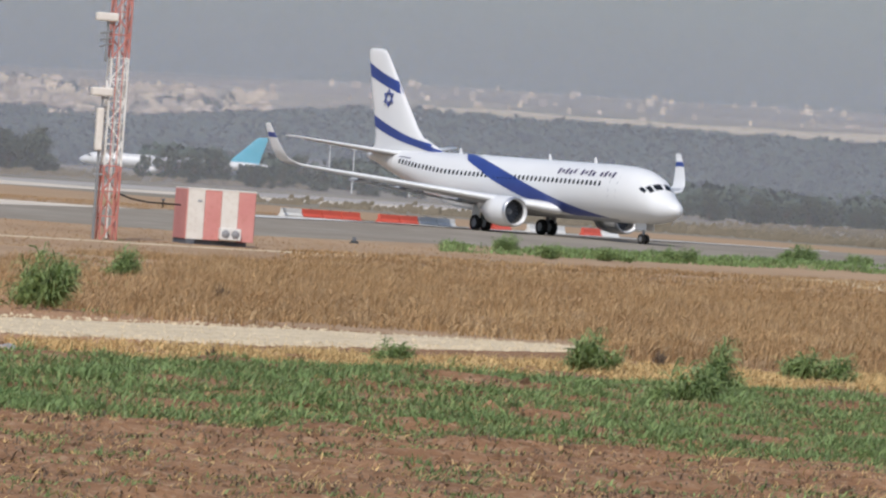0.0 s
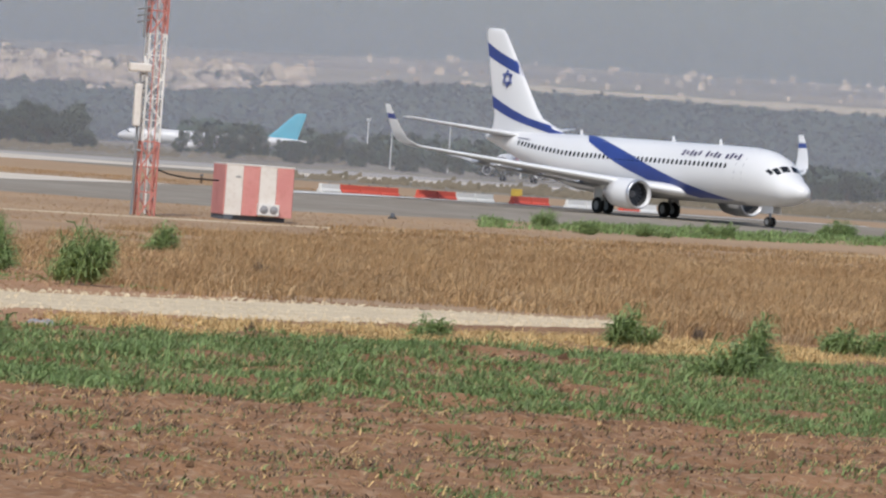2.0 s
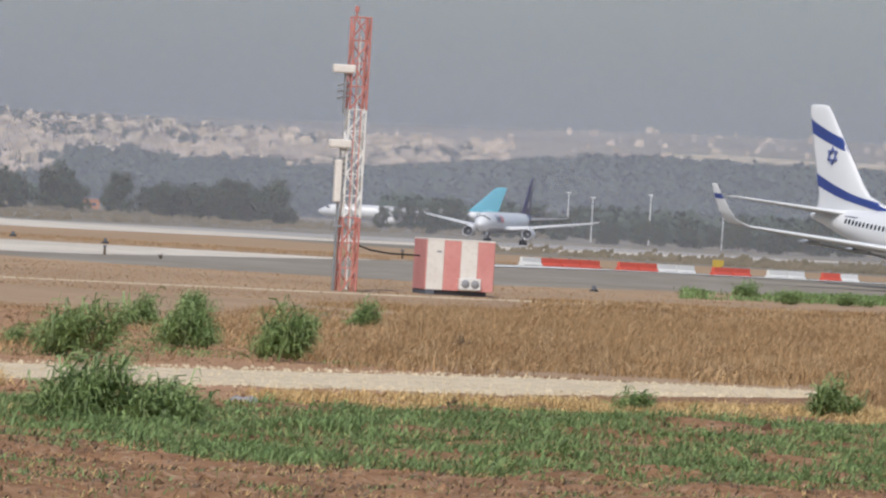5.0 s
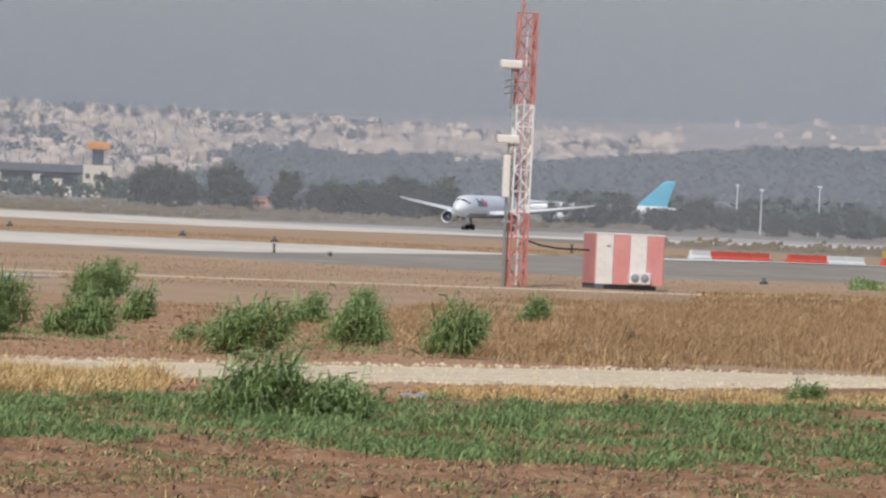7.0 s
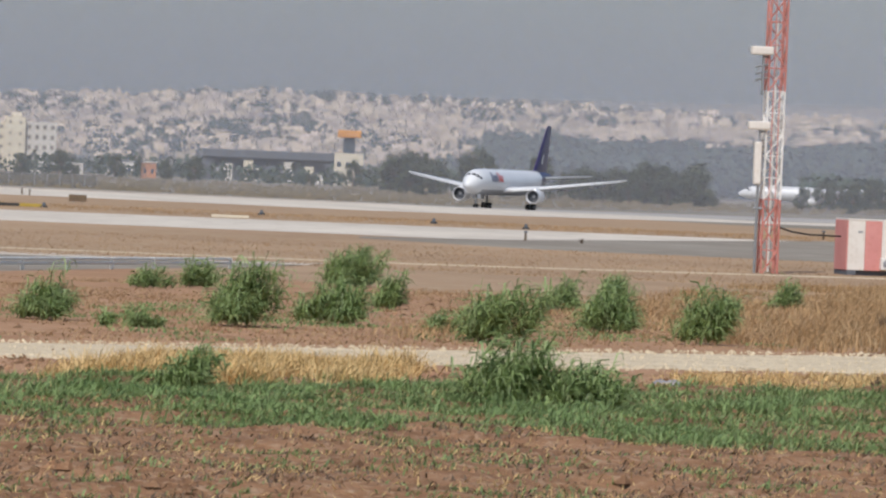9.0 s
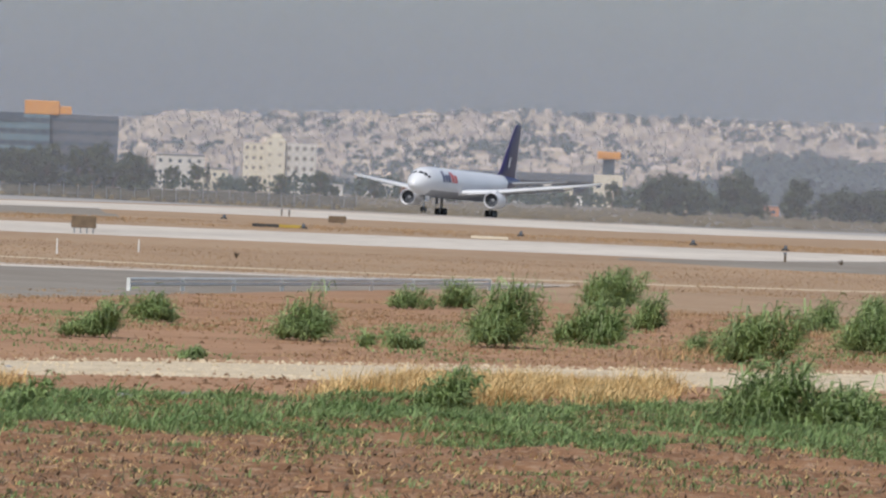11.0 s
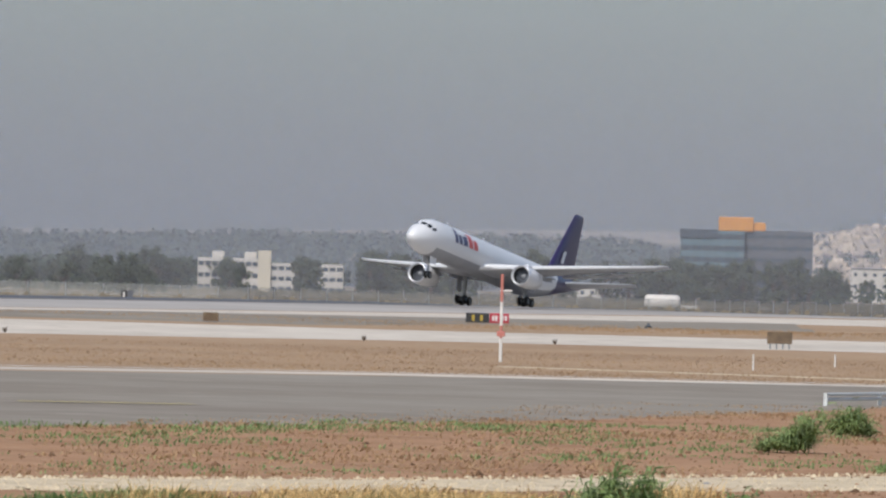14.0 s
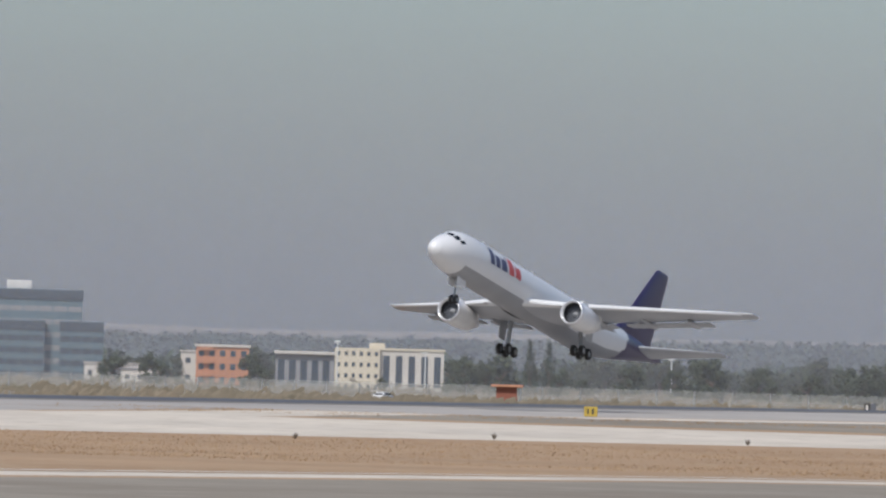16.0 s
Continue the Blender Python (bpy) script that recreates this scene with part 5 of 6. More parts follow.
for k in range(3):
    part("balcony", box(fresh(), (-5.5, -1.0, 2.4 + 3 * k), (-2.2, 0, 3.3 + 3 * k), .05), ORANGE_WALL, terracotta)
apartment = building(-319.8, 2310, "cream apartment tower block with small windows")
cut("tower", (-4.5, -2, 0), (1.5, 10, 16.2), CREAM, apartment, 5, 2, HOUSE_WINDOW, win=(.22, .22))
cut("left_wing", (-10.8, 0, 0), (-4.5, 10, 14.6), CREAM, apartment, 5, 3, HOUSE_WINDOW, win=(.4, .35))
cut("right_wing", (1.5, 0, 0), (10.6, 10, 14.9), PALE_WALL, apartment, 5, 4, HOUSE_WINDOW, win=(.45, .4))
part("roof_tank", box(fresh(), (-2.6, 2, 16.2), (.3, 5, 17.6), .1), CREAM, apartment)
low_offices = building(-438.5, 1905, "long white low office building with dark window strips")
cut("left_block", (-18.5, 0, 0), (-3.5, 12, 8.6), PALE_WALL, low_offices, 3, 9, BLUE_GLASS, win=(.8, .38))
cut("right_block", (-.5, 0, 0), (17.5, 12, 7.6), PALE_WALL, low_offices, 3, 10, BLUE_GLASS, win=(.8, .38))
part("stair_core", box(fresh(), (-3.6, -1, 0), (-.4, 10, 10.6), .1), CREAM, low_offices)
part("dark_core", box(fresh(), (7.2, -.8, 0), (9.0, 3, 9.2), .1), DARK_ROOF, low_offices)
for k in range(2):
    part("roof_unit", box(fresh(), (-15 + 8 * k, 3, 8.6), (-12 + 8 * k, 6, 10.2), .1), PALE_WALL, low_offices)
tower = building(-222.4, 2310, "small control tower with an orange roof and cream base", "control_tower")
part("base", box(fresh(), (-4.3, 0, 0), (4.2, 8, 9.6), .1), CREAM, tower)
part("cab", box(fresh(), (-1.9, 1.5, 9.6), (1.6, 5.5, 14.2), .2), BLUE_GLASS, tower, "dark glass cab")
part("roof", box(fresh(), (-3.6, 0, 14.2), (3.3, 7, 16.4), .3), ORANGE, tower, "orange tower roof")
for k in range(3):
    part("window", box(fresh(), (-3.5 + 2.6 * k, -.1, 5.6), (-2.2 + 2.6 * k, .1, 7.0)), BLUE_GLASS, tower)
hangar = building(-248, 2330, "long low hangar with dark roof and white doors", "hangar")
part("roof", box(fresh(), (-20, 0, 6.9), (19.5, 20, 9.4), .3), DARK_ROOF, hangar)
for k in range(13):
    part("bay_door", box(fresh(), (-19.6 + 3 * k, .2, 0), (-16.8 + 3 * k, .6, (6.3, 4.0, 5.2, 3.2)[k % 4]), .03), (DARK_ROOF, BOX_WHITE, CREAM, DARK_ROOF, PALE_WALL, ROOF_GREY)[k * 5 % 6], hangar)
part("back_wall", box(fresh(), (-19.8, 3, 0), (19.3, 20, 6.9), .05), DARK_ROOF, hangar)
for i, (x, y, w, h, mat, label) in enumerate((
        (-300, 2250, 14, 3.2, PALE_WALL, "low white airport shed wall"), (-283, 2255, 8, 4.5, BOX_WHITE, "small white airport shed"), (-204, 2260, 10, 4.2, PALE_WALL, "pale airport shed behind trees"),
        (-190, 2200, 3.2, 4.4, BARRIER_WHITE, "small white airport hut"), (-268, 2200, 4.2, 4.6, ORANGE_WALL, "small reddish airport shed"), (-163, 2150, 6, 3.0, ORANGE_WALL, "low reddish shed in scrub"), (-120, 2050, 5.5, 3, BOX_WHITE, "small white hut in scrub"),
        (-40, 2500, 16, 7, ROOF_GREY, "grey hangar roof behind trees"), (-630, 1780, 14, 4.6, BOX_WHITE, "white low shed with green awning"), (-618, 1765, 9, 3.4, PALE_WALL, "pale low shed among trees"), (-606, 1770, 7, 8, PALE_WALL, "pale stone house among trees"),
        (-570, 1740, 7, 4, BOX_WHITE, "white low shed among trees"), (-395, 2080, 16, 3.4, PALE_WALL, "white low terraces among trees"), (-330, 2240, 10, 6.5, CREAM, "cream low building among trees"),
        (-400, 2350, 22, 13, CREAM, "pale building on the slope"), (-345, 2280, 14, 10, PALE_WALL, "white terraced building behind trees"))):
    shed = building(x, y, label, "shed")
    cut("walls", (-w / 2, 0, 0), (w / 2, 6, h), mat, shed, max(1, int(h / 3)), max(2, int(w / 2.4)), BLUE_GLASS, win=(.35, .3))
    part("roof", box(fresh(), (-w / 2 - .3, -.3, h), (w / 2 + .3, 6.3, h + .35), .05), ROOF_GREY if i % 2 else PALE_WALL, shed)

tank = thing("storage_tank", "white horizontal fuel tank behind the runway", "tank", pose(-268.5, 1502, land(-268.5, 1502) - .3, 0, 0, 10) @ Matrix.Diagonal((1.35, 1.35, 1.35, 1)))
part("shell", turned([(-2.6, .05), (-2.5, .8), (-2.2, 1.15), (2.2, 1.15), (2.5, .8), (2.6, .05)], BOX_WHITE, "shell", (0, 0, 1.6), 24), None, tank)
for dx in (-1.6, 1.6):
    part("cradle", box(fresh(), (dx - .2, -1, 0), (dx + .2, 1, .9), .03), ROOF_GREY, tank)
part("pump_box", box(fresh(), (2.7, -.8, 0), (5.2, .8, 1.3), .06), PALE_WALL, tank)

hut = thing("guard_hut", "small brick-red guard hut with a pale roof by the fence", "hut", pose(-328.8, 1100, land(-328.8, 1100) + .1, 0, 0, 16) @ Matrix.Diagonal((1.5, 1.5, 1.5, 1)))
part("walls", box(fresh(), (-1.0, 0, 0), (1.0, 2, 1.75), .03), BRICK, hut)
part("roof", box(fresh(), (-1.5, -.5, 1.75), (1.6, 2.4, 1.98), .05), ORANGE_WALL, hut)
part("post", tube(fresh(), (1.35, -.3, 0), (1.35, -.3, 1.75), .07), STEEL, hut)


def car(x, y, turn):
    c = thing("car", "small white car driving behind the runway", "car", pose(x, y, land(x, y) + .02, 0, 0, turn))
    bm = fresh()
    prof = [(-2.0, .35), (-2.05, .8), (-1.3, .95), (-.6, 1.42), (.9, 1.45), (1.7, .98), (2.0, .9), (2.05, .4)]
    rows = [[bm.verts.new((px, sy * (.82 if pz < 1.2 else .68), pz)) for px, pz in prof] for sy in (-1, 1)]
    for k in range(8):
        bm.faces.new((rows[0][k], rows[0][(k + 1) % 8], rows[1][(k + 1) % 8], rows[1][k]))
    bm.faces.new(rows[0][::-1])
    bm.faces.new(rows[1])
    part("body", bm, WHITE_PAINT, c)
    for sy in (-1, 1):
        part("side_window", box(fresh(), (-.6, sy * .765 - .03, 1.0), (1.2, sy * .765 + .03, 1.34)), GLASS_DARK, c)
    part("windscreen", box(fresh(), (-1.18, -.6, 1.0), (-.75, .6, 1.32)), GLASS_DARK, c)
    for px in (-1.3, 1.3):
        for sy in (-.72, .72):
            wheel(c, px, sy, .31, .31, .2)


car(-347.7, 1100, 80)


def fence_fabric():
    """Chain link, too fine to show its wires: part steel, part air."""
    m = bpy.data.materials.new("chain link")
    m.use_nodes = True
    nodes, links = m.node_tree.nodes, m.node_tree.links
    nodes["Principled BSDF"].inputs["Base Color"].default_value = (0.34, 0.34, 0.32, 1)
    nodes["Principled BSDF"].inputs["Roughness"].default_value = .7
    clear, both = nodes.new("ShaderNodeBsdfTransparent"), nodes.new("ShaderNodeMixShader")
    both.inputs["Fac"].default_value = .42
    links.new(clear.outputs["BSDF"], both.inputs[1])
    links.new(nodes["Principled BSDF"].outputs["BSDF"], both.inputs[2])
    links.new(both.outputs["Shader"], nodes["Material Output"].inputs["Surface"])
    return m


def airport_fence(points, height):
    f = thing("perimeter_fence", "grey wire perimeter fence with posts", "fence", pose(0, 0, 0))
    pts = np.array(points, float)
    d = np.r_[0, np.cumsum(np.hypot(*np.diff(pts, axis=0).T))]
    n = int(d[-1] / 6)
    xs, ys = np.interp(np.linspace(0, d[-1], n), d, pts[:, 0]), np.interp(np.linspace(0, d[-1], n), d, pts[:, 1])
    post = mesh_of("post", [(-.06, -.06, 0), (.06, -.06, 0), (.06, .06, 0), (-.06, .06, 0), (-.06, -.06, height), (.06, -.06, height), (.06, .06, height), (-.06, .06, height)],
                   [(0, 1, 5, 4), (1, 2, 6, 5), (2, 3, 7, 6), (3, 0, 4, 7), (4, 5, 6, 7)], STEEL)
    for a, b in zip(xs, ys):
        o = new("post", post)
        o.parent, o.location = f, (a, b, land(a, b))
    bm = fresh()
    for k in range(n - 1):
        for z in (.3, .75, 1.2, 1.65, height - .05):
            tube(bm, (xs[k], ys[k], land(xs[k], ys[k]) + z), (xs[k + 1], ys[k + 1], land(xs[k + 1], ys[k + 1]) + z), .012, sides=3)
    part("wire", bm, STEEL, f)
    rows = [(a, b, land(a, b) + z) for a, b in zip(xs, ys) for z in (.05, height - .1)]
    part("chain_link", mesh_of("chain_link", rows, [(2 * k, 2 * k + 2, 2 * k + 3, 2 * k + 1) for k in range(n - 1)], fence_fabric()), None, f, "grey chain link mesh")


airport_fence([(-470, 1230), (-380, 1210), (-290, 1230), (-230, 1330), (-190, 1480)], 3.0)

for x, y, h in ((-9.5, 2000, 12.5), (-31, 2050, 12), (9, 2000, 12), (-24, 1990, 11), (-545, 1690, 11), (-515, 1660, 9), (-470, 1700, 9)):
    pole = thing("light_pole", "tall thin grey light pole", "pole", pose(x, y, -5.3), "light poles")
    part("shaft", tube(fresh(), (0, 0, 0), (0, 0, h), .22, .12, 8), GALVANISED, pole)
    part("head", box(fresh(), (-.7, -.2, h), (.7, .2, h + .35), .05), GALVANISED, pole)


# ---- trees ----
def crown_mesh(seed, width, height, mat, count, cone=False):
    """Leaves in clumps around a few boughs, with an uneven outline and gaps."""
    rng = np.random.default_rng(seed)
    verts, faces = [], []
    clumps = 26 if not cone else 22
    centres = []
    for k in range(clumps):
        if cone:
            f = (k + .5) / clumps
            r = width * .5 * (1 - f) ** .7 * .75
            a = k * 2.4
            centres.append((r * math.cos(a) * .6, r * math.sin(a) * .6, height * (.08 + .9 * f), max(.35, r)))
        else:
            a, u = rng.uniform(0, 6.28), rng.uniform(.1, 1) ** .6
            z = rng.uniform(.10, .95)
            r = width * .46 * u * (1 - .5 * max(0, z - .45) * 1.9)
            centres.append((r * math.cos(a), r * math.sin(a), height * z, width * rng.uniform(.09, .2)))
    for c in centres:
        for q in range(count):
            d = Vector(rng.normal(0, 1, 3))
            d.normalize()
            p = Vector(c[:3]) + d * c[3] * rng.uniform(.55, 1.05) * Vector((1, 1, .8)).length / 1.62
            s = width * rng.uniform(.028, .06)
            t = Vector(rng.normal(0, 1, 3)).normalized() * s
            b = d.cross(t).normalized() * s * .7 if d.cross(t).length else Vector((s, 0, 0))
            k = len(verts)
            verts += [p - t, p - b, p + t, p + b]
            faces.append((k, k + 1, k + 2, k + 3))
    return mesh_of("crown", verts, faces, mat)


def tree_kind(seed, width, height, cone=False, mat=None, label="", name="tree"):
    t = thing(name, label, "tree")
    part("crown", crown_mesh(seed, width, height, mat, 60 if not cone else 44, cone), None, t)
    bm, rng = fresh(), np.random.default_rng(seed + 1)
    tube(bm, (0, 0, 0), (0, 0, height * .45), width * .045, width * .028, 7)
    for k in range(6):
        a = k * 1.05 + rng.uniform(0, .5)
        tube(bm, (0, 0, height * rng.uniform(.25, .45)), (math.cos(a) * width * .3, math.sin(a) * width * .3, height * rng.uniform(.55, .8)), width * .022, width * .008, 5)
    part("trunk", bm, BARK, t)
    return t


KINDS = [tree_kind(400 + k, w, h, False, LEAF_DARK, "dusty dark green eucalyptus tree", "tree") for k, (w, h) in enumerate(((9, 10), (11, 9), (8, 11.5), (12, 10.5), (6, 7)))]
KINDS.append(tree_kind(420, 4.5, 12, True, CONIFER, "slender dark cypress tree", "cypress_tree"))
tree_rng = np.random.default_rng(77)
spots = []


def tree_row(a0, a1, y0, y1, n, kinds, size=(.75, 1.15)):
    """Trees spread over a stretch of bearings, in degrees from +y to the right."""
    for k in range(n):
        a, y = radians(tree_rng.uniform(a0, a1)), tree_rng.uniform(y0, y1)
        spots.append((math.tan(a) * y, y, tree_rng.choice(kinds), tree_rng.uniform(*size)))


tree_row(-5.2, -2.9, 1900, 2060, 44, [0, 1, 3], (.6, 1.0))
tree_row(-1.9, 3.6, 1900, 2150, 80, [0, 1, 2, 4], (.45, .85))
tree_row(-12.6, -9.4, 1900, 2000, 34, [0, 1, 2, 3], (.75, 1.1))
tree_row(-10.7, -8.9, 1900, 1990, 15, [0, 1, 2, 3], (.85, 1.15))
tree_row(-9.4, -5.4, 2120, 2250, 16, [0, 4, 2], (.5, .85))
tree_row(-16.2, -12.6, 1790, 1930, 30, [0, 1, 2, 3, 4], (.6, 1.0))
tree_row(-20.6, -16.2, 1770, 1850, 38, [0, 2, 4, 3], (.45, .85))
tree_row(-17.2, -13.8, 1640, 1700, 24, [0, 1, 4], (.4, 1.05))
for bearing, y, s in ((-1.7, 2050, .75), (-1.85, 2040, .65), (-2.05, 2060, .8), (-2.2, 2045, .6), (-1.95, 2030, .7), (-1.62, 2040, .6), (-1.48, 2035, .58), (-1.36, 2040, .55), (-1.2, 2030, .6)):
    spots.append((math.tan(radians(bearing)) * y, y, 0, s))
for bearing, y, s in ((-19.25, 1690, .85), (-19.15, 1700, .6), (-18.5, 1695, .8), (-18.38, 1690, .55), (-16.95, 1660, .8), (-16.8, 1665, .7), (-17.55, 1690, .4)):
    spots.append((math.tan(radians(bearing)) * y, y, 2, s * .9))
for bearing, y, s in ((-16.48, 1615, 1.05), (-16.34, 1615, 1.15), (-8.4, 1980, .78), (-7.0, 2200, .75), (-19.0, 1650, .6)):
    spots.append((math.tan(radians(bearing)) * y, y, 5, s))
used = set()
for x, y, k, s in spots:
    m = pose(x, y, float(np.interp(y, [0, 1600, 2600], [-5.0, -5.2, -5.4])), 0, 0, tree_rng.uniform(0, 360)) @ Matrix.Diagonal((s, s, s * tree_rng.uniform(.85, 1.15), 1))
    if k not in used:
        used.add(k)
        KINDS[k].matrix_world = m
    else:
        o = copy_thing(KINDS[k], m)
        o.scale = m.to_scale()

# ---- parked airliner ----
parked = cargo_jet("parked_airliner", "parked white airliner with a turquoise tail fin behind trees", TURQUOISE, 99, False)
parked.matrix_world = pose(-98.5, 2110, -5.4, 0, 0, 176) @ Matrix.Diagonal((1.08, 1.0, 0.93, 1))

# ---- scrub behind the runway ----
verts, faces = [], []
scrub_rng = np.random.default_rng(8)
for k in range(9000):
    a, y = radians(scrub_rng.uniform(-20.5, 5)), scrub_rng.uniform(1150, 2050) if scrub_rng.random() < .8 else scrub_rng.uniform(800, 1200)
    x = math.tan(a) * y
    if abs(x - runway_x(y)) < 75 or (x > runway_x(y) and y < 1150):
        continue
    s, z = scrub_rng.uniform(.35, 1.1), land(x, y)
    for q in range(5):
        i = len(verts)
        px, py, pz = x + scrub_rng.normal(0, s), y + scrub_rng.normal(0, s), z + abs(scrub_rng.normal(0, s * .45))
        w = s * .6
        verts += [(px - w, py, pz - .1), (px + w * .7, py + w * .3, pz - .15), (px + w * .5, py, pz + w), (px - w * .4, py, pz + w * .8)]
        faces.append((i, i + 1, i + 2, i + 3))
# The scrub shares the far land's base colour, haze included.
tagged(new("scrub", mesh_of("scrub", verts, faces, HAZED_GROUND)), "olive scrub behind the runway, haze grey in its colour", "scrub", kind="stuff")


# ---- town and woods on the hills ----
def wood_clumps(name, label, spread, count, size, seed, leaves=26):
    """Woods seen from far off: leafy clumps, each of many small turned faces round a crown."""
    rng = np.random.default_rng(seed)
    spots = np.array([spread(rng) for k in range(count)])
    z = np.where(spots[:, 1] > 2600, hill_z(spots[:, 0], spots[:, 1]), -5.2)
    s = np.repeat(rng.uniform(*size, count), leaves)[:, None]
    centre = np.repeat(np.stack([spots[:, 0], spots[:, 1], z], 1), leaves, 0) + s * np.array([0, 0, .55])
    d = rng.normal(0, 1, (count * leaves, 3))
    d /= np.linalg.norm(d, axis=1)[:, None]
    p = centre + d * s * np.array([.6, .6, .55]) * rng.uniform(.75, 1.1, (len(d), 1))
    t = rng.normal(0, 1, d.shape)
    t *= s * .15 / np.linalg.norm(t, axis=1)[:, None]
    b = np.cross(d, t)
    b *= s * .15 / np.maximum(np.linalg.norm(b, axis=1)[:, None], 1e-6)
    verts = np.stack([p - t, p - b, p + t, p + b], 1).reshape(-1, 3)
    faces = (np.arange(len(d))[:, None] * 4 + np.arange(4)).tolist()
    tagged(new(name, mesh_of(name, verts, faces, WOODS)), label, "woods", kind="stuff")


def ridge_spread(rng):
    a, y = radians(rng.uniform(-4.5, 6)), rng.uniform(2550, 3150)
    return math.tan(a) * y, y


def grove_spread(rng):
    y = rng.uniform(2620, 2760)
    return -y * math.tan(radians(4.15)) + rng.normal(0, 16), y


def main_trees(rng):
    """Trees in the streets of the town, in loose groups."""
    while True:
        y = rng.uniform(2850, 4300)
        a = rng.uniform(-9.8, -1.6)
        x = math.tan(radians(a)) * y
        if noise.noise(Vector((x * .012, y * .006, 4))) + rng.normal(0, .15) > .2:
            return x, y


def left_spread(rng):
    a, y = radians(rng.uniform(-21, -9.7)), rng.uniform(2450, 3100)
    return math.tan(a) * y, y


def belt_spread(lo, hi, near, far):
    def spread(rng):
        y = rng.uniform(near, far)
        while True:
            a = rng.uniform(lo, hi)
            if noise.noise(Vector((a * 2.3, 1, 7))) + rng.normal(0, .3) > -.05:
                return math.tan(radians(a)) * y, y
    return spread


wood_clumps("tree_belt", "ragged dark belt of trees beyond the runway", belt_spread(-2.2, 4.2, 2130, 2330), 620, (3, 8.5), 35)
wood_clumps("roadside_trees", "dusty trees between the airport buildings", belt_spread(-21.5, -12.5, 1930, 2060), 560, (2.5, 8), 36)
wood_clumps("apron_trees", "dark trees round the hangar and control tower", belt_spread(-9.6, -4.5, 2270, 2480), 300, (2.5, 6.5), 37)
wood_clumps("hangar_trees", "low dark trees before the hangar", belt_spread(-9.4, -5.0, 2190, 2290), 130, (2, 4.6), 38)
wood_clumps("pine_woods", "dark green pine woods below the hills", ridge_spread, 7000, (5, 10), 31)
wood_clumps("town_trees", "dark trees between the town houses", main_trees, 750, (3, 6), 34, 40)
wood_clumps("pine_grove", "dark pine grove below the town", grove_spread, 260, (5, 9), 32)
wood_clumps("wooded_slope", "hazy wooded slope with scattered houses", left_spread, 5000, (4, 8), 33)


def town(name, label, count, seed, spread, grow=(.7, 1.6)):
    """Stone houses stepping up the slope, each a block with a roof slab and dark openings."""
    rng = np.random.default_rng(seed)
    verts, faces, index = [], [], []

    def block(x0, x1, y0, y1, z0, z1, m):
        k = len(verts)
        verts.extend([(x0, y0, z0), (x1, y0, z0), (x1, y1, z0), (x0, y1, z0), (x0, y0, z1), (x1, y0, z1), (x1, y1, z1), (x0, y1, z1)])
        faces.extend([(k, k + 1, k + 5, k + 4), (k + 1, k + 2, k + 6, k + 5), (k + 2, k + 3, k + 7, k + 6), (k + 3, k, k + 4, k + 7), (k + 4, k + 5, k + 6, k + 7)])
        index.extend([m] * 5)
    for i in range(count):
        x, y = spread(rng)
        z = float(hill_z(x, y)) - 1
        g = rng.uniform(*grow)
        w, h, d = rng.uniform(3, 8) * g, rng.uniform(3, 6.5) * g, 6 * g
        m = rng.choice([0, 0, 0, 1, 1, 3])
        block(x - w / 2, x + w / 2, y, y + d, z, z + h, m)
        if rng.random() < .5:
            block(x - w * rng.uniform(.1, .4), x + w * .3, y + 1, y + d, z + h, z + h + 1.6 * g, m)
        for r in range(int(h / 2.6)):
            for c in range(max(2, int(w / 2.2))):
                if rng.random() < .12:
                    cx = x - w / 2 + (c + .5) * w / max(2, int(w / 2.2))
                    block(cx - .5, cx + .5, y - .15, y + .1, z + 2.2 + 2.6 * r, z + 3.6 + 2.6 * r, 2)
    tagged(new(name, mesh_of(name, verts, faces, [HOUSE, HOUSE_GREY, HOUSE_WINDOW, HOUSE], index)), label, "town", kind="stuff")


def main_town(rng):
    y = rng.uniform(2900, 4350)
    f = (y - 2900) / 1450
    a = radians(rng.uniform(-9.4, -2.6 + 1.3 * min(1, f * 2)))
    return math.tan(a) * y, y


def far_village(rng):
    a, y = radians(rng.uniform(-1, 4)), rng.uniform(4100, 4700)
    return math.tan(a) * y, y


def left_village(rng):
    a, y = radians(rng.uniform(-13.5, -9.5)), rng.uniform(2500, 3200)
    return math.tan(a) * y, y


town("hill_town", "pale stone town covering the hillside", 3900, 41, main_town, (.45, 1.0))
town("far_village", "faint scattered houses on the far ridge", 90, 42, far_village, (.4, .8))
town("wood_houses", "white houses among the trees", 60, 43, left_village, (.5, 1.0))

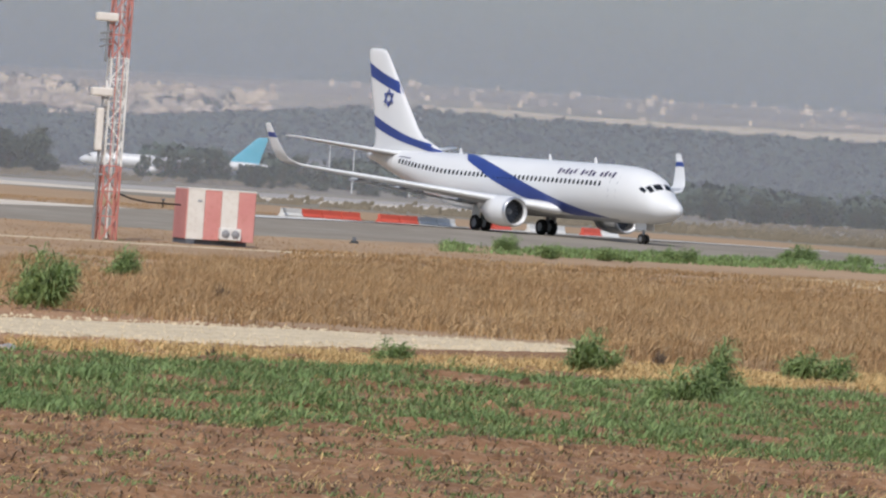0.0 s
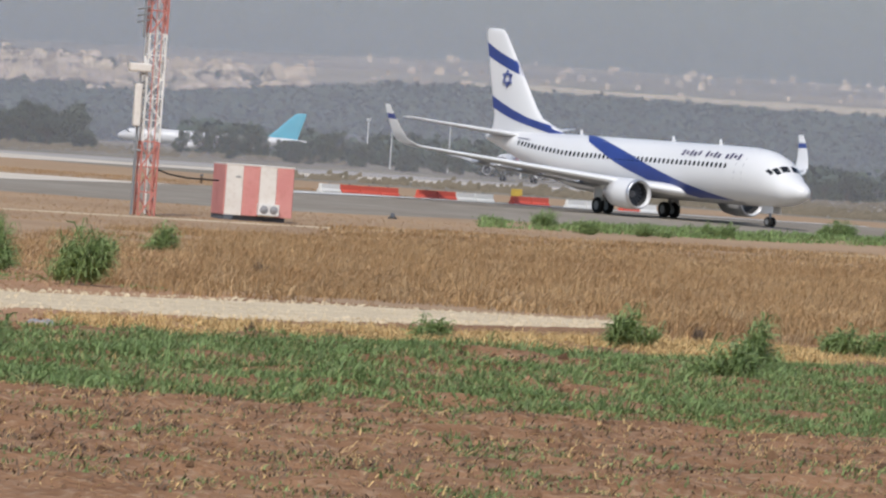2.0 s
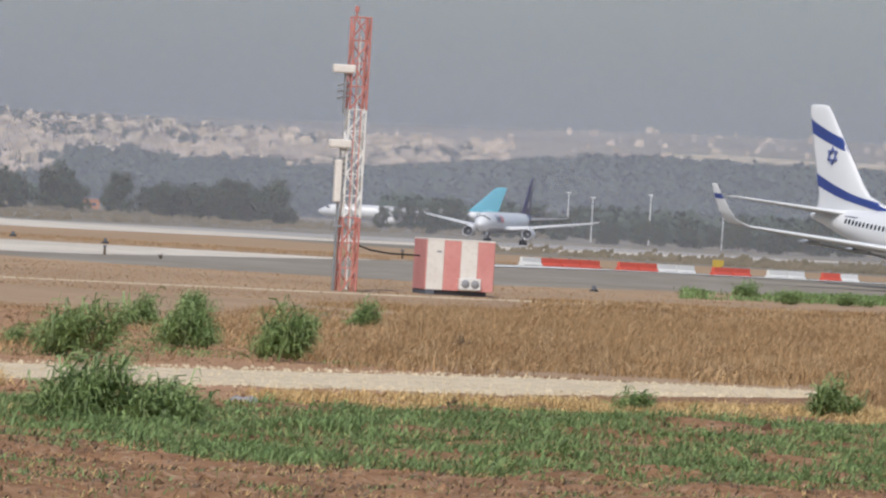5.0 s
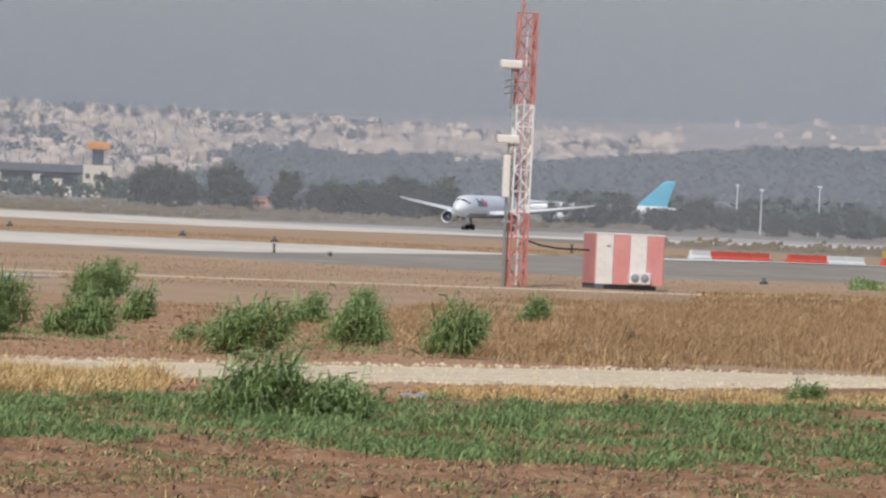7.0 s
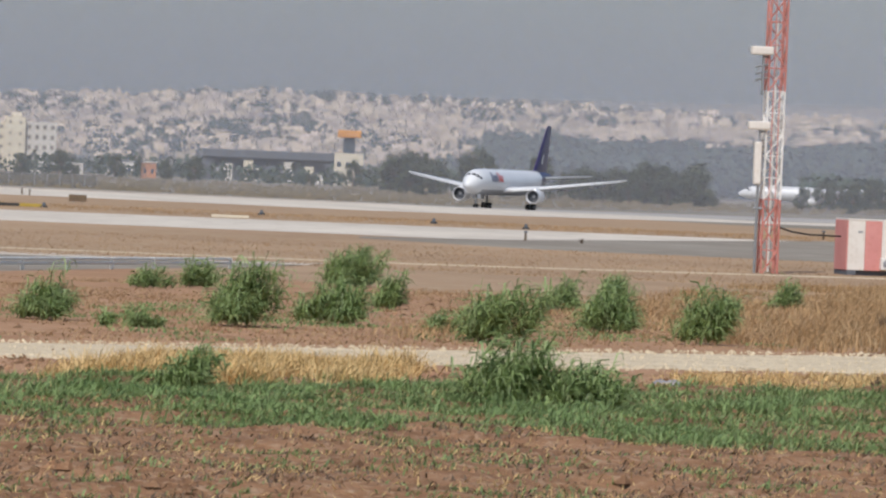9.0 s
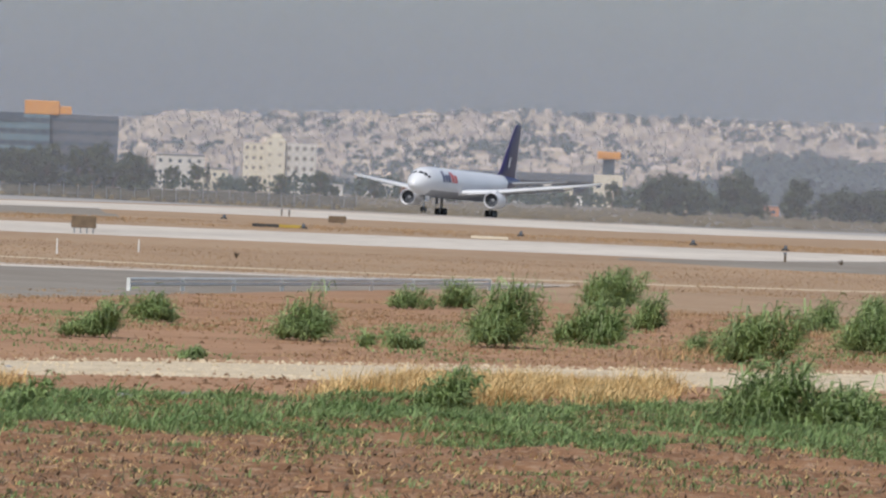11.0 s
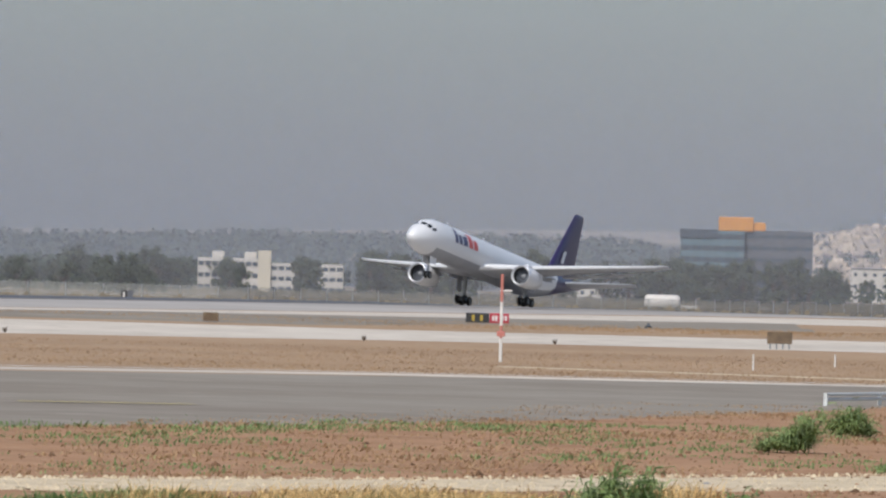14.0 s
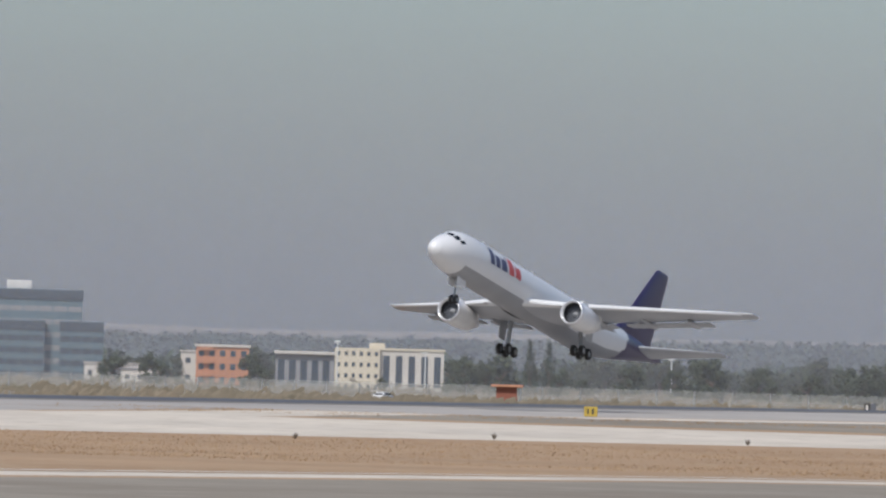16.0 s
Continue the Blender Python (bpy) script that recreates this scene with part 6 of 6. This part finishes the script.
# ---- added haze sheets ----
def haze_sheet(radius, thickness, top, tint=(0.55, 0.572, 0.662)):
    n = 40
    verts, faces = [], []
    for k in range(n + 1):
        a = radians(-40 + 80 * k / n)
        for z in (-8, top):
            verts.append((radius * math.sin(a), radius * math.cos(a), z))
    for k in range(n):
        faces.append((k * 2, k * 2 + 2, k * 2 + 3, k * 2 + 1))
    ob = new("haze_veil", mesh_of("haze_veil", verts, faces, haze_material("haze veil", thickness, top, 0, tint), smooth=True))
    tagged(ob, "added part-clear sheet tinted to stand in for haze", "haze", kind="structure")


# The haze is in these sheets' tints: warmer grey near, bluer far off.
haze_sheet(1420, .11, 130, (0.58, 0.57, 0.605))
haze_sheet(1600, .09, 130, (0.58, 0.57, 0.605))
haze_sheet(1885, .13, 150, (0.58, 0.57, 0.605))
haze_sheet(2420, .34, 180)
haze_sheet(3500, .08, 240)
haze_sheet(4420, .20, 260)


# ---- what moves ----
def motions():
    # the taxiing airliner rolls straight ahead; the origin is on the ground under its nose
    way, turn = Vector((math.cos(radians(-55.1)), math.sin(radians(-55.1)))), -55.1
    rows = []
    for k in range(33):
        t = k * .5
        s = -0.15 + 5.09 * t + 19.6
        x, y = 4.96 + way.x * s, 560.7 + way.y * s
        rows.append((t, pose(x, y, -0.2, 0, 0, turn)))
    walk(airliner, rows)
    # the freight jet runs along the centre line, lifts its nose and leaves the ground
    heads = [(0, -101.9), (14.5, -101.9), (15, -101.6), (15.5, -100.9), (16, -100.0)]
    rows = []
    for k in range(33):
        t = k * .5
        y = 1991.5 - 82.03 * t - 0.0255 * t * t
        x = runway_x(y)
        pitch = float(np.interp(t, [0, 10, 11, 11.5, 12.5, 13.5, 14.5, 15.5, 16], [0, 0, 1.3, 2.4, 5.4, 7.5, 10.2, 12.4, 13.9]))
        z = float(np.interp(t, [0, 13.5, 14.0, 14.5, 15.0, 15.5, 16], [0, 0, .25, .85, 1.9, 3.15, 4.75])) + land(x, y) + .05
        # the wheels of the main gear stand 23.6 m behind the nose
        turn = pose(0, 0, 0, 0, -pitch, float(np.interp(t, *zip(*heads))))
        back = turn @ Vector((-23.6, 0, 0))
        rows.append((t, Matrix.Translation((x - back.x, y - back.y, z - back.z)) @ turn))
    walk(cargo, rows)


motions()
